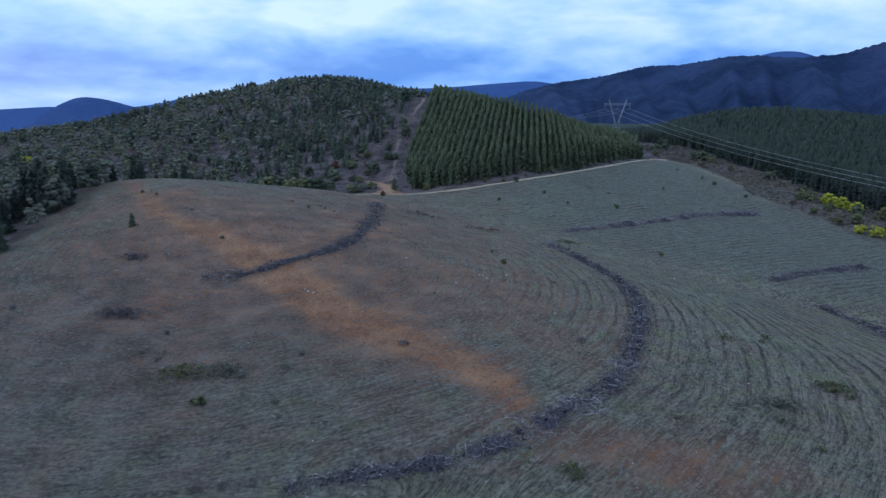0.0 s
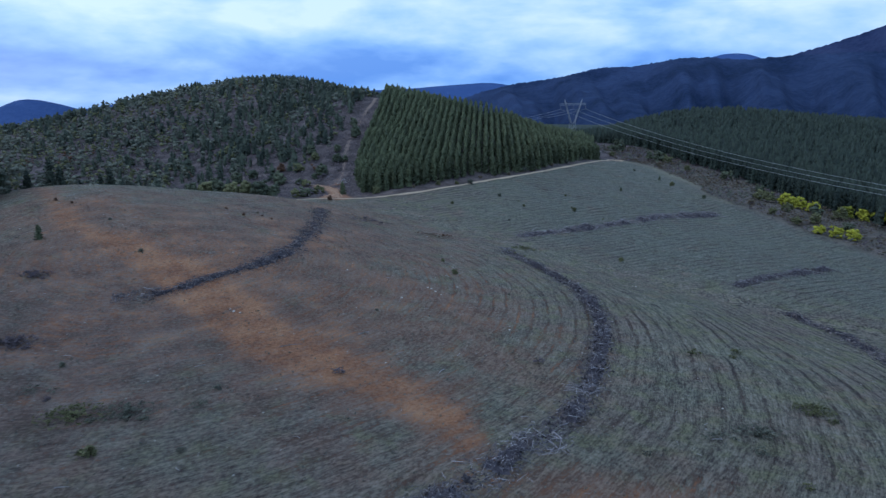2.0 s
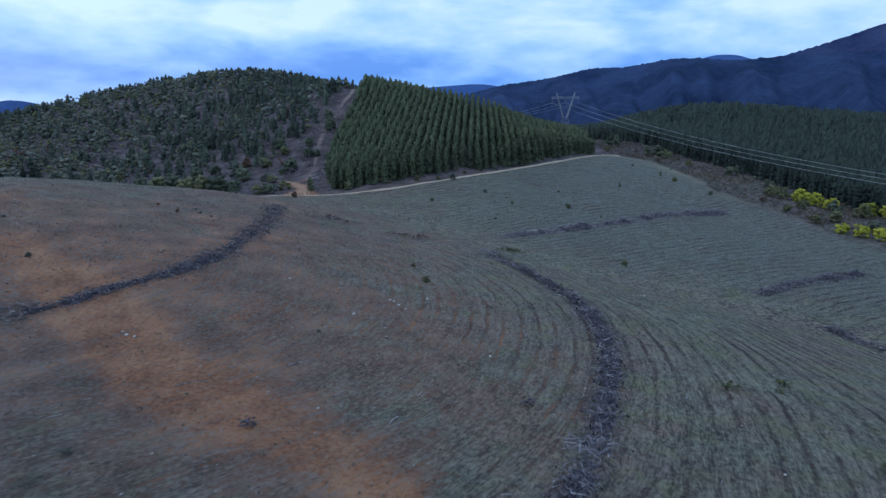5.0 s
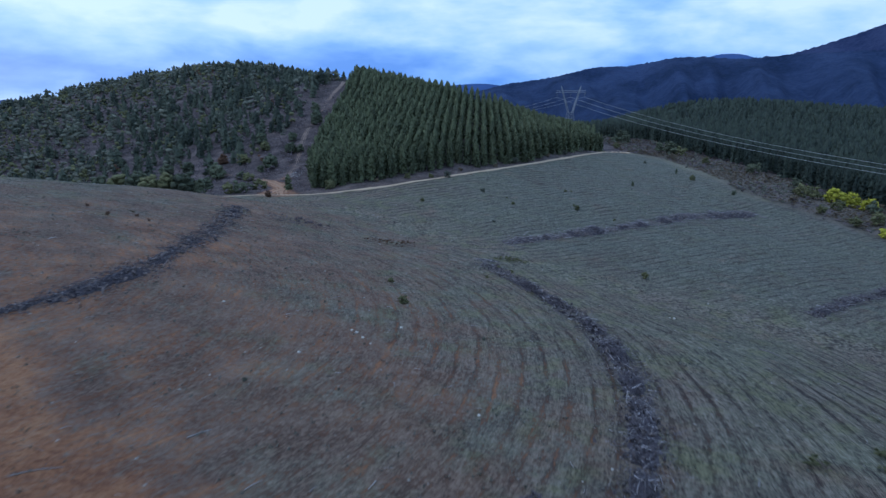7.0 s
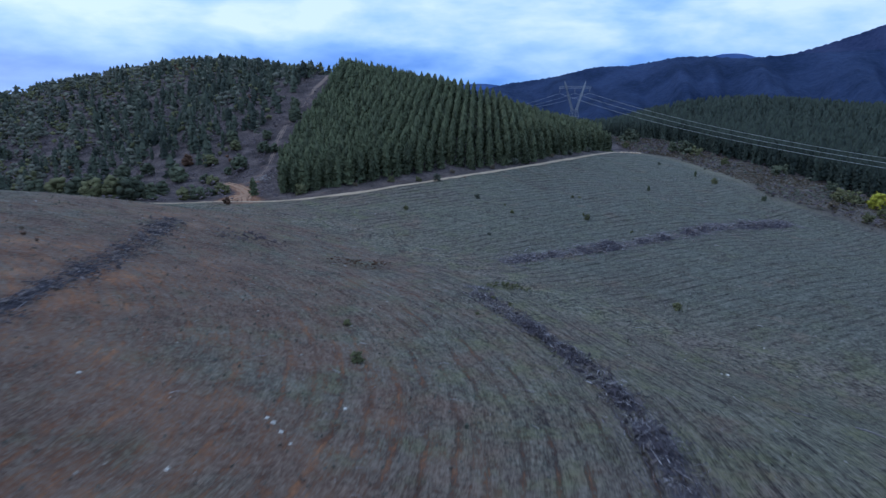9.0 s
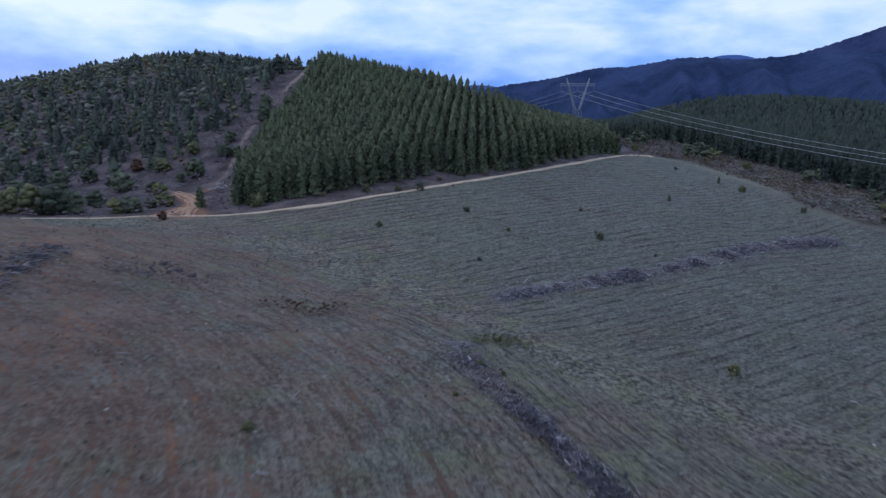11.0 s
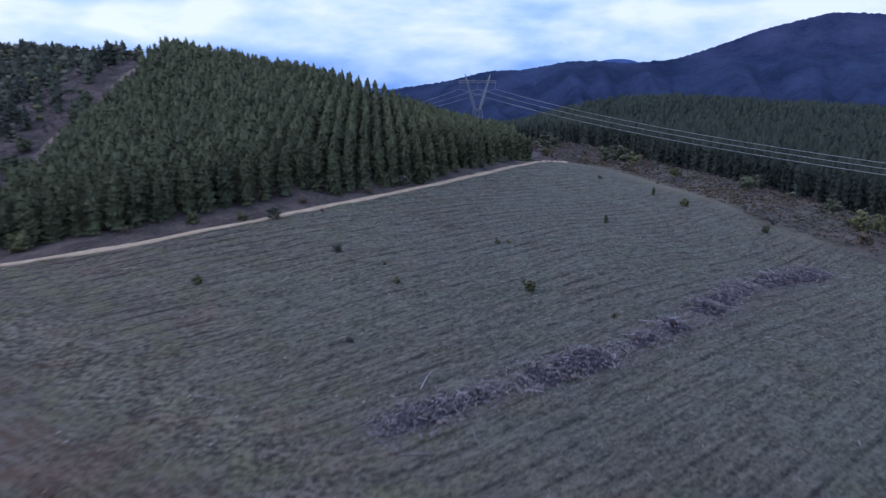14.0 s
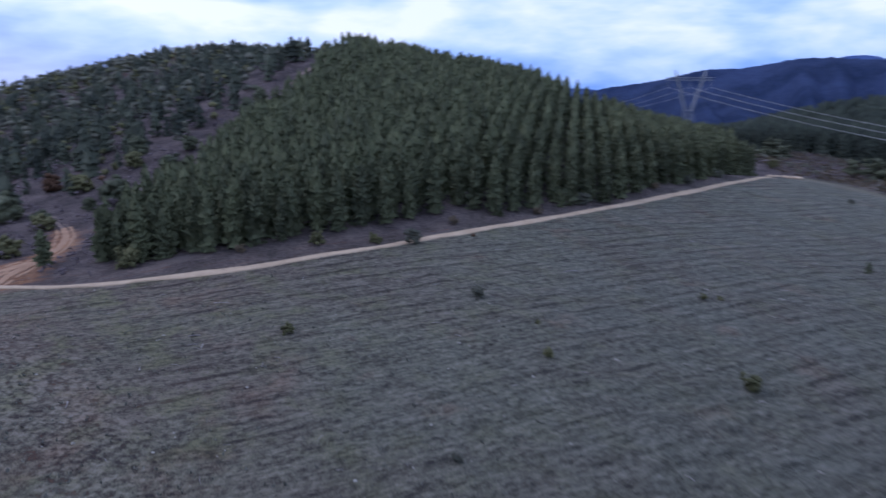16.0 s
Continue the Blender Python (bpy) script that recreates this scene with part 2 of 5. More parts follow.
M_STICK = plain_material("weathered_logs", (0.09, 0.08, 0.084), (0.38, 0.355, 0.345), 2.5)
M_TWIG = plain_material("weathered_branches", (0.038, 0.034, 0.044), (0.225, 0.206, 0.220), 2.5)
M_PALE_TWIG = plain_material("bleached_branches", (0.175, 0.156, 0.163), (0.500, 0.463, 0.468), 2.5)
M_SLASH = plain_material("slash_debris", (0.028, 0.025, 0.033), (0.100, 0.088, 0.104), 1.6, bumps=1.0, dist=0.3)
M_CLOD = plain_material("bark_and_soil_clods", (0.042, 0.036, 0.041), (0.225, 0.188, 0.178), 1.2, bumps=1.0, dist=0.1)
M_TRACK = plain_material("sandy_gravel", (0.31, 0.225, 0.15), (0.54, 0.42, 0.30), 0.5, bumps=0.6, dist=0.05)
M_DIRT = plain_material("clay_track", (0.130, 0.098, 0.086), (0.26, 0.190, 0.155), 0.35, bumps=0.7, dist=0.08)
M_CLAY_ROAD = plain_material("orange_clay_road", (0.22, 0.125, 0.076), (0.38, 0.235, 0.148), 0.4, bumps=0.6, dist=0.06)
M_STEEL = plain_material("galvanised_steel", (0.24, 0.25, 0.27), (0.40, 0.41, 0.43), 1.0, 0.6, 0.3, 0.1, 0.01)
M_WIRE = plain_material("aluminium_cable", (0.30, 0.30, 0.30), (0.42, 0.42, 0.42), 1.0, 0.5, 0.4, 0.1, 0.01)
M_GLASS = plain_material("porcelain_insulator", (0.25, 0.22, 0.20), (0.40, 0.37, 0.34), 2.0, 0.25)
M_STONE = plain_material("pale_stone", (0.26, 0.245, 0.22), (0.52, 0.49, 0.44), 1.5)
# the blue of distant air is painted into these four base colours as haze
M_RANGE = mountain_material("haze_tinted_forest_range", (0.012, 0.024, 0.061), (0.043, 0.064, 0.138), 0.0045)
M_SUMMIT = mountain_material("haze_tinted_forest_summit", (0.019, 0.029, 0.076), (0.054, 0.068, 0.140), 0.0045)
M_PEAK = mountain_material("haze_tinted_mountain", (0.039, 0.072, 0.195), (0.069, 0.110, 0.254), 0.004)
M_FAR = mountain_material("haze_tinted_far_range", (0.050, 0.090, 0.230), (0.065, 0.110, 0.270), 0.002)

# ---------------------------------------------------------------- lie of the land: (x, y, breadth, height) of smooth rises and dips
BASE = -22.0
BROAD_FORMS = [
    (-246, 308, 170, 13.7),
    (-54, 560, 110, 30.3),
    (-198, 572, 70, 21.9),
    (-318, 362, 110, -11.7),
    (366, 716, 170, 12),
    (78, 692, 110, -11.3),
    (342, 164, 110, -10.1),
    (-240, 236, 70, -10.4),
    (12, -58, 70, 8.5),
    (-198, 698, 70, 11.9),
    (-450, 296, 110, -14.3),
    (342, 494, 110, 4.5),
    (-282, 68, 70, -5.7),
    (-384, 692, 110, -5.5),
    (222, 68, 70, -6.1),
    (222, 614, 70, 3.5),
    (432, 656, 70, 3.5),
    (96, 782, 70, -5),
]
HILL_FORMS = [
    (-72, 143, 45, 13.1),
    (9, 359, 45, 12),
    (144, 197, 45, -4.3),
    (198, 683, 45, 8.2),
    (-153, 332, 45, -8.5),
    (90, 548, 45, -6.8),
    (-126, 8, 45, 5.7),
    (-450, 467, 45, -4.6),
    (225, 305, 45, -2.6),
    (-72, 467, 45, 5.9),
    (-126, 629, 45, 9.4),
    (-261, 575, 45, 8.6),
    (-153, 494, 45, 4.5),
    (36, 440, 45, 5.5),
    (-126, 548, 45, 5),
]
RISE_FORMS = [
    (20, 85, 28, 3.3),
    (-97, 202, 28, 8.9),
    (-47, 421, 28, 17.2),
    (-64, 303, 28, -3.5),
    (4, 135, 28, 2.3),
    (20, 421, 28, 5.5),
    (88, 51, 28, 3.8),
]
FIELD_FORMS = [
    (-40, 213, 18, 3),
    (-29, 84, 18, 2.2),
    (-126, 181, 18, 6.4),
    (68, 278, 18, 2.6),
    (101, 267, 18, -1.9),
    (58, 94, 18, 2.3),
    (79, 148, 18, -2),
    (-83, 375, 18, 4.8),
    (36, 256, 18, 1.2),
    (-61, 116, 18, -1.5),
    (25, 213, 18, -0.6),
    (-61, 354, 18, 3),
    (47, 138, 18, 1.8),
    (112, 321, 18, 1.3),
    (4, 289, 18, 1.2),
    (-29, 138, 18, 1.3),
    (-61, 224, 18, 2.5),
    (122, 289, 18, 1.3),
    (79, 224, 18, 0.8),
    (4, 62, 18, 1.9),
    (-115, 224, 18, 2.7),
    (-40, 181, 18, 1.5),
    (-94, 170, 18, 1.7),
    (14, 192, 18, 1),
    (47, 192, 18, -0.8),
    (90, 364, 18, 2),
    (68, 397, 18, -5.7),
    (4, 256, 18, 0.7),
    (90, 170, 18, 1.1),
    (4, 224, 18, -1),
]

EAST_FORMS = [(160, 720, 90, -6.5), (210, 880, 120, -16.7), (260, 650, 60, 12.3), (340, 830, 110, -2.8), (300, 740, 70, 3.5), (400, 700, 80, -18.2), (480, 620, 100, -5.2), (460, 800, 110, -17.4), (340, 560, 70, 4.1), (75, 452, 28, -3.0), (190, 1120, 150, -34)]
WEST_SPUR = [(-345, 500, 60, 10.0), (-215, 556, 55, -3.5), (-45, 429, 22, -1.5)]
FORMS = np.array(BROAD_FORMS + EAST_FORMS + WEST_SPUR + HILL_FORMS + RISE_FORMS + FIELD_FORMS, float)
KNOLL = (-60.0, 140.0)
TRACK = [(-78, 260), (-52.9, 264.6), (-40.2, 266), (-26, 267.5), (-12, 272.2), (-4.4, 275.6), (3.7, 280.7), (12.5, 287.3), (22.7, 296), (34.7, 307), (49, 321.8), (58.6, 333), (69, 347), (80, 362), (87, 374), (92, 386)]
CLAY_ROAD = [(-40, 266), (-42, 274), (-43.5, 281), (-47, 290), (-51.5, 297.5), (-56.5, 304)]
HILL_TRACK = [(-45.5, 300), (-46, 309), (-46.3, 318), (-47, 333), (-48, 345), (-48, 356), (-47.5, 368), (-45.5, 384), (-43.5, 397), (-40.5, 411), (-40, 424)]
CLAY_LINE = [(-106, 182), (-84, 153), (-69, 144), (-53, 131), (-42, 120), (-28, 103.5), (-15, 95), (-5, 89), (4.5, 77), (15, 70.5)]


def land(x, y):
    """Height of the smooth ground."""
    x, y = np.asarray(x, float), np.asarray(y, float)
    z = np.full(np.broadcast(x, y).shape, BASE)
    for cx, cy, r, h in FORMS:
        z = z + h * np.exp(-((x - cx) ** 2 + (y - cy) ** 2) / (2 * r * r))
    west = np.clip((-x - 100) / 300, 0, 1)
    far = np.clip((np.hypot(x - 50, y - 350) - 650 + 190 * west) / (2600 - 1300 * west), 0, 1)
    return z - 430 * far * far * (3 - 2 * far)


def spline(points, step):
    """Even points along a smooth line through the given ones."""
    p = np.array(points, float)
    s = np.concatenate([[0], np.cumsum(np.hypot(*np.diff(p, axis=0).T))])
    t = np.arange(0, s[-1], step)
    out = np.empty((len(t), 2))
    m = np.gradient(p, s, axis=0)
    k = np.clip(np.searchsorted(s, t, side="right") - 1, 0, len(p) - 2)
    h = (s[k + 1] - s[k])[:, None]
    u = ((t - s[k]) / h[:, 0])[:, None]
    out = (2 * u**3 - 3 * u**2 + 1) * p[k] + (u**3 - 2 * u**2 + u) * h * m[k] + (3 * u**2 - 2 * u**3) * p[k + 1] + (u**3 - u**2) * h * m[k + 1]
    return out


def distance_to(x, y, line):
    """Distance of many points to a polyline."""
    p = np.array(line, float)
    best = np.full(np.shape(x), 1e9)
    for a, b in zip(p[:-1], p[1:]):
        d = b - a
        u = np.clip(((x - a[0]) * d[0] + (y - a[1]) * d[1]) / (d @ d), 0, 1)
        best = np.minimum(best, np.hypot(x - a[0] - u * d[0], y - a[1] - u * d[1]))
    return best


def track_y(x):
    p = np.array(TRACK, float)
    return np.interp(x, p[:, 0], p[:, 1])


def strip_x(y):
    """Where the ploughed field ends at the scrub on its east side."""
    return np.interp(y, [60, 200, 275, 296, 327, 366, 396], [190, 150, 124, 114, 115.5, 112, 97])


def west_x(y):
    return np.interp(y, [0, 60, 110, 150, 190, 225, 262], [-150, -130, -117, -113.5, -114, -100, -80])


def soft(v, w):
    return np.clip(0.5 + v / w, 0, 1)


def wild_mask(x, y):
    f = soft(track_y(x) + 1.0 - y, 3.0) * soft(strip_x(y) - x, 8.0) * soft(x - west_x(y), 6.0)
    return 1 - f


def side(x, y):
    """Positive on the knoll's side of the gully, negative beyond it."""
    return np.interp(x, [-60, -10, 17, 32, 55, 80, 105, 140], [262, 238, 212, 192, 172, 156, 138, 110]) - y


def bend_x(y):
    """The line, west to east, that the planting rows beside the long windrow follow."""
    return np.interp(y, [20, 60, 76, 91.5, 105.5, 119, 129, 142, 156, 166, 176.5, 191, 260], [-22, -3, 9.5, 20.3, 25.2, 29, 30.6, 31, 29.7, 27, 23, 17.4, -12])


def row_at(x, y):
    """Distance across the planting rows: rings about the knoll, easing into copies of one bend east of them, and straight rows beyond the gully."""
    ring = np.hypot(x - KNOLL[0], y - KNOLL[1]) - 92
    s = np.zeros(np.shape(x))
    for _ in range(18):
        s = 0.4 * s + 0.6 * (x - bend_x(y + 0.6 * s))
    w = np.clip((ring + 6) / 12, 0, 1) * np.clip((205 - y) / 30, 0, 1)
    w = w * w * (3 - 2 * w)
    return np.where(side(x, y) > 0, ring * (1 - w) + s * w, -x * 0.53 + y * 0.848)


def along_row(x, y):
    ring = np.mod(np.arctan2(y - KNOLL[1], x - KNOLL[0]) - 2.2, 6.28318) * 80.0
    return np.where(side(x, y) > 0, ring, x * 0.848 + y * 0.53)


def meet(x, y):
    """One where the curved and the straight planting meet and on the very top of the knoll, fading out over some metres."""
    top = np.hypot(x - KNOLL[0], y - KNOLL[1])
    seam = np.abs((x - KNOLL[0]) * np.sin(2.2) - (y - KNOLL[1]) * np.cos(2.2))
    seam = np.where((x - KNOLL[0]) * np.cos(2.2) + (y - KNOLL[1]) * np.sin(2.2) > 0, np.exp(-((seam / 5.0) ** 2)), 0)
    return np.maximum(np.maximum(np.exp(-((side(x, y) / 9.0) ** 2)), np.exp(-((top / 20.0) ** 2))), seam)


def plough(x, y):
    """How plain the furrows are: plain on the bends east of the knoll, faint on it and beyond the gully."""
    bends = 1.25 * np.exp(-(((x - 62) / 34) ** 2 + ((y - 118) / 42) ** 2)) + 0.7 * np.exp(-(((x - 14) / 26) ** 2 + ((y - 140) / 50) ** 2))
    return np.where(side(x, y) > 0, 0.5 + 0.75 * bends, 0.77) * (1 - meet(x, y))


def wobble(x, y, s, seed):
    """Cheap smooth unevenness made of a few crossing waves."""
    r = np.random.RandomState(seed)
    z = 0
    for _ in range(7):
        a, k, p = r.uniform(0, 6.28), s * r.uniform(0.5, 1.8), r.uniform(0, 6.28)
        z = z + np.sin(k * (x * np.cos(a) + y * np.sin(a)) + p)
    return z / 7


def relief(x, y):
    field = 1 - wild_mask(x, y)
    row = row_at(x, y) + 0.8 * wobble(x, y, 0.12, 3)
    z = field * 0.05 * plough(x, y) * np.sin(row * 6.28318 / ROW_GAP)
    z = z + 0.10 * wobble(x, y, 0.9, 5) + 0.22 * wobble(x, y, 0.25, 6)
    return z + (1 - field) * 0.5 * wobble(x, y, 0.18, 8)


def height(x, y):
    return land(x, y) + relief(x, y)


# ---------------------------------------------------------------- mesh helpers
def mesh_object(name, verts, faces, mat, attributes=None, smooth=False, parent=None):
    """One mesh object; faces: an array of triangles or quads, mat: one material or a list with an index per face."""
    me = bpy.data.meshes.new(name)
    verts, faces = np.asarray(verts, np.float32), np.asarray(faces, np.int32)
    k = faces.shape[1]
    me.vertices.add(len(verts))
    me.vertices.foreach_set("co", verts.ravel())
    me.loops.add(faces.size)
    me.loops.foreach_set("vertex_index", faces.ravel())
    me.polygons.add(len(faces))
    me.polygons.foreach_set("loop_start", np.arange(0, faces.size, k, dtype=np.int32))
    me.polygons.foreach_set("use_smooth", np.full(len(faces), smooth))
    me.materials.append(mat)
    for key, values in (attributes or {}).items():
        me.attributes.new(key, "FLOAT", "POINT").data.foreach_set("value", np.asarray(values, np.float32))
    me.update(calc_edges=True)
    ob = new(name, me)
    if parent is not None:
        ob.parent = parent
    return ob


def part(name, bm, mat, parent, label=""):
    me = bpy.data.meshes.new(name)
    bm.to_mesh(me)
    bm.free()
    me.materials.append(mat)
    ob = new(name, me)
    ob.parent = parent
    return tagged(ob, label)


def tube(points, radii, sides=5):
    """Vertices and quads of a tapered tube along points."""
    p = np.asarray(points, float)
    v, f = [], []
    d = np.gradient(p, axis=0)
    for i, q in enumerate(p):
        t = d[i] / (np.linalg.norm(d[i]) + 1e-9)
        a = np.cross(t, (0.3, 0.9, 0.1) if abs(t[2]) > 0.8 else (0, 0, 1))
        a /= np.linalg.norm(a)
        b = np.cross(t, a)
        for s in range(sides):
            w = 6.28318 * s / sides
            v.append(q + radii[i] * (a * np.cos(w) + b * np.sin(w)))
    for i in range(len(p) - 1):
        for s in range(sides):
            n = (s + 1) % sides
            f.append((i * sides + s, i * sides + n, (i + 1) * sides + n, (i + 1) * sides + s))
    return np.array(v), np.array(f)


def join(pieces):
    """Joins (verts, faces) pairs of one face size."""
    vs, fs, k = [], [], 0
    for v, f in pieces:
        vs.append(v)
        fs.append(f + k)
        k += len(v)
    return np.concatenate(vs), np.concatenate(fs)


def blades(rng, base, tip, width, roll):
    """Leafy kites from base to tip points: four vertices and two triangles each."""
    n = len(base)
    d = tip - base
    ln = np.linalg.norm(d, axis=1, keepdims=True)
    t = d / np.maximum(ln, 1e-6)
    up = np.tile((0.0, 0.0, 1.0), (n, 1))
    a = np.cross(t, up)
    a /= np.maximum(np.linalg.norm(a, axis=1, keepdims=True), 1e-6)
    b = np.cross(a, t)
    w = a * np.cos(roll)[:, None] + b * np.sin(roll)[:, None]
    mid = base + d * rng.uniform(0.4, 0.6, (n, 1)) - up * ln * 0.06
    v = np.stack([base, mid + w * width[:, None], tip, mid - w * width[:, None]], 1).reshape(-1, 3)
    i = np.arange(n)[:, None] * 4
    f = np.stack([i + (0, 1, 2), i + (0, 2, 3)], 1).reshape(-1, 3)
    return v, f


def pine_crown(rng, whorls, arms, h=1.0, r=0.155, low=0.06):
    """A spired conifer crown of unit height: ragged skirts of boughs, one above another."""
    vs, fs, k = [], [], 0
    for q in range(whorls):
        u = q / whorls
        z = low + (0.92 - low) * u ** 0.95
        rad = (r * (1 - u) ** 0.36 + 0.01) * rng.uniform(0.8, 1.15)
        lean = rng.normal(size=2) * 0.09 * r
        rise = (0.9 - low) / whorls * rng.uniform(1.7, 2.3) + 0.03
        a = 6.28318 * (np.arange(arms * 2) + rng.uniform(-0.25, 0.25, arms * 2)) / (arms * 2) + q * 1.7
        reach = rad * np.where(np.arange(arms * 2) % 2, rng.uniform(0.45, 0.7, arms * 2), rng.uniform(0.85, 1.25, arms * 2))
        drop = np.where(np.arange(arms * 2) % 2, 0.012, rng.uniform(-0.035, 0.04, arms * 2))
        ring = np.stack([reach * np.cos(a) + lean[0], reach * np.sin(a) + lean[1], z + drop], 1)
        vs.append(np.concatenate([ring, [(rng.uniform(-0.01, 0.01), rng.uniform(-0.01, 0.01), min(z + rise, 1.0))]]))
        n = arms * 2
        fs.append(np.stack([np.arange(n), (np.arange(n) + 1) % n, np.full(n, n)], 1) + k)
        k += n + 1
    return np.concatenate(vs), np.concatenate(fs)


def bough_crown(rng, whorls, arms, boughs, r=0.155, low=0.05):
    """A conifer crown of unit height: an inner core of skirts, and upswept boughs that break its outline."""
    core = pine_crown(rng, whorls, arms, r=r * 0.72, low=low)
    u = rng.uniform(0, 1, boughs) ** 0.85
    a = rng.uniform(0, 6.28318, boughs)
    reach = (r * (1 - u) ** 0.38 + 0.01) * rng.uniform(0.65, 1.3, boughs)
    z = low + (0.93 - low) * u
    way = np.stack([np.cos(a), np.sin(a), np.zeros(boughs)], 1)
    base = way * reach[:, None] * 0.25 + np.stack([0 * z, 0 * z, z - 0.012], 1)
    tip = way * reach[:, None] + np.stack([0 * z, 0 * z, z + rng.uniform(0.0, 0.06, boughs)], 1)
    tip[0] = (0.004, 0.0, 1.0)
    base[0] = (0, 0, 0.86)
    return join([core, blades(rng, base, tip, reach * rng.uniform(0.16, 0.30, boughs) + 0.006, rng.uniform(0, 3.14, boughs))])


GOLD = (1 + 5 ** 0.5) / 2
LUMP = np.array([(-1, GOLD, 0), (1, GOLD, 0), (-1, -GOLD, 0), (1, -GOLD, 0), (0, -1, GOLD), (0, 1, GOLD), (0, -1, -GOLD), (0, 1, -GOLD), (GOLD, 0, -1), (GOLD, 0, 1), (-GOLD, 0, -1), (-GOLD, 0, 1)]) / 1.9
LUMP_FACES = np.array([(0, 11, 5), (0, 5, 1), (0, 1, 7), (0, 7, 10), (0, 10, 11), (1, 5, 9), (5, 11, 4), (11, 10, 2), (10, 7, 6), (7, 1, 8), (3, 9, 4), (3, 4, 2), (3, 2, 6), (3, 6, 8), (3, 8, 9), (4, 9, 5), (2, 4, 11), (6, 2, 10), (8, 6, 7), (9, 8, 1)])


def leaf_crown(rng, clumps, leaves, spread=0.38, low=0.25, flat=0.8, leaf=0.075, lump=0.125):
    """A broadleaf crown of unit height: uneven leaf clumps with gaps between them and loose sprays at the rim."""
    pieces, base, tip, width = [], [], [], []
    for k in range(clumps):
        a, q = rng.uniform(0, 6.28), spread * np.sqrt(rng.uniform(0, 0.85))
        z = low + 0.1 + (0.78 - low) * rng.uniform(0, 1) * (1 - 0.35 * q / spread) if k else 0.82
        c = np.array((q * np.cos(a), q * np.sin(a), z))
        s = rng.uniform(0.8, 1.4) * lump
        turn = np.array(Euler(rng.uniform(0, 6.28, 3)).to_matrix())
        pieces.append(((LUMP * rng.uniform(0.6, 1.3, (12, 1)) * s) @ turn * (1.15, 1.15, flat) + c, LUMP_FACES))
        for _ in range(leaves):
            d = rng.normal(size=3)
            d /= np.linalg.norm(d)
            p = c + d * s * (1.1, 1.1, flat) * rng.uniform(0.8, 1.5)
            e = rng.normal(size=3)
            e = e / np.linalg.norm(e) * 0.6 + d * 0.7
            l = leaf * rng.uniform(0.6, 1.2)
            base.append(p - e * l)
            tip.append(p + e * l)
            width.append(l * rng.uniform(0.4, 0.7))
    pieces.append(blades(rng, np.array(base), np.array(tip), np.array(width), rng.uniform(0, 3.14, len(base))))
    return join(pieces)


def scatter(name, template, places, scales, mat, rng, label, category, squash=None, lift=0.0):
    """Many growths of uncountable kind joined into one mesh. template: several (verts, triangles) to draw from."""
    n = len(places)
    pick = rng.randint(0, len(template), n)
    vs, fs, tones, k = [], [], [], 0
    for j, (tv, tf) in enumerate(template):
        idx = np.where(pick == j)[0]
        if not len(idx):
            continue
        a = rng.uniform(0, 6.28, len(idx))
        c, s = np.cos(a), np.sin(a)
        sc = scales[idx]
        wide = sc * (squash[idx] if squash is not None else 1.0)
        x = (tv[None, :, 0] * c[:, None] - tv[None, :, 1] * s[:, None]) * wide[:, None] + places[idx, 0, None]
        y = (tv[None, :, 0] * s[:, None] + tv[None, :, 1] * c[:, None]) * wide[:, None] + places[idx, 1, None]
        z = tv[None, :, 2] * sc[:, None] + places[idx, 2, None] + lift
        vs.append(np.stack([x, y, z], 2).reshape(-1, 3))
        fs.append((tf[None] + (np.arange(len(idx)) * len(tv))[:, None, None]).reshape(-1, 3) + k)
        tones.append(np.repeat(rng.uniform(0, 1, len(idx)), len(tv)))
        k += len(idx) * len(tv)
    ob = mesh_object(name, np.concatenate(vs), np.concatenate(fs), mat, {"tone": np.concatenate(tones)}, smooth=True)
    return tagged(ob, label, category, kind="stuff")


def on_ground(x, y, sink=0.05):
    return np.stack([x, y, height(x, y) - sink], 1)


# ---------------------------------------------------------------- ground: one sheet to the horizon
def graded(lo, hi, step, out_lo, out_hi, growth):
    a = [*np.arange(lo, hi + 1e-6, step)]
    s = step
    while a[-1] < out_hi:
        s *= growth
        a.append(a[-1] + s)
    s, b = step, []
    q = lo
    while q > out_lo:
        s *= growth
        q -= s
        b.append(q)
    return np.array(b[::-1] + a)


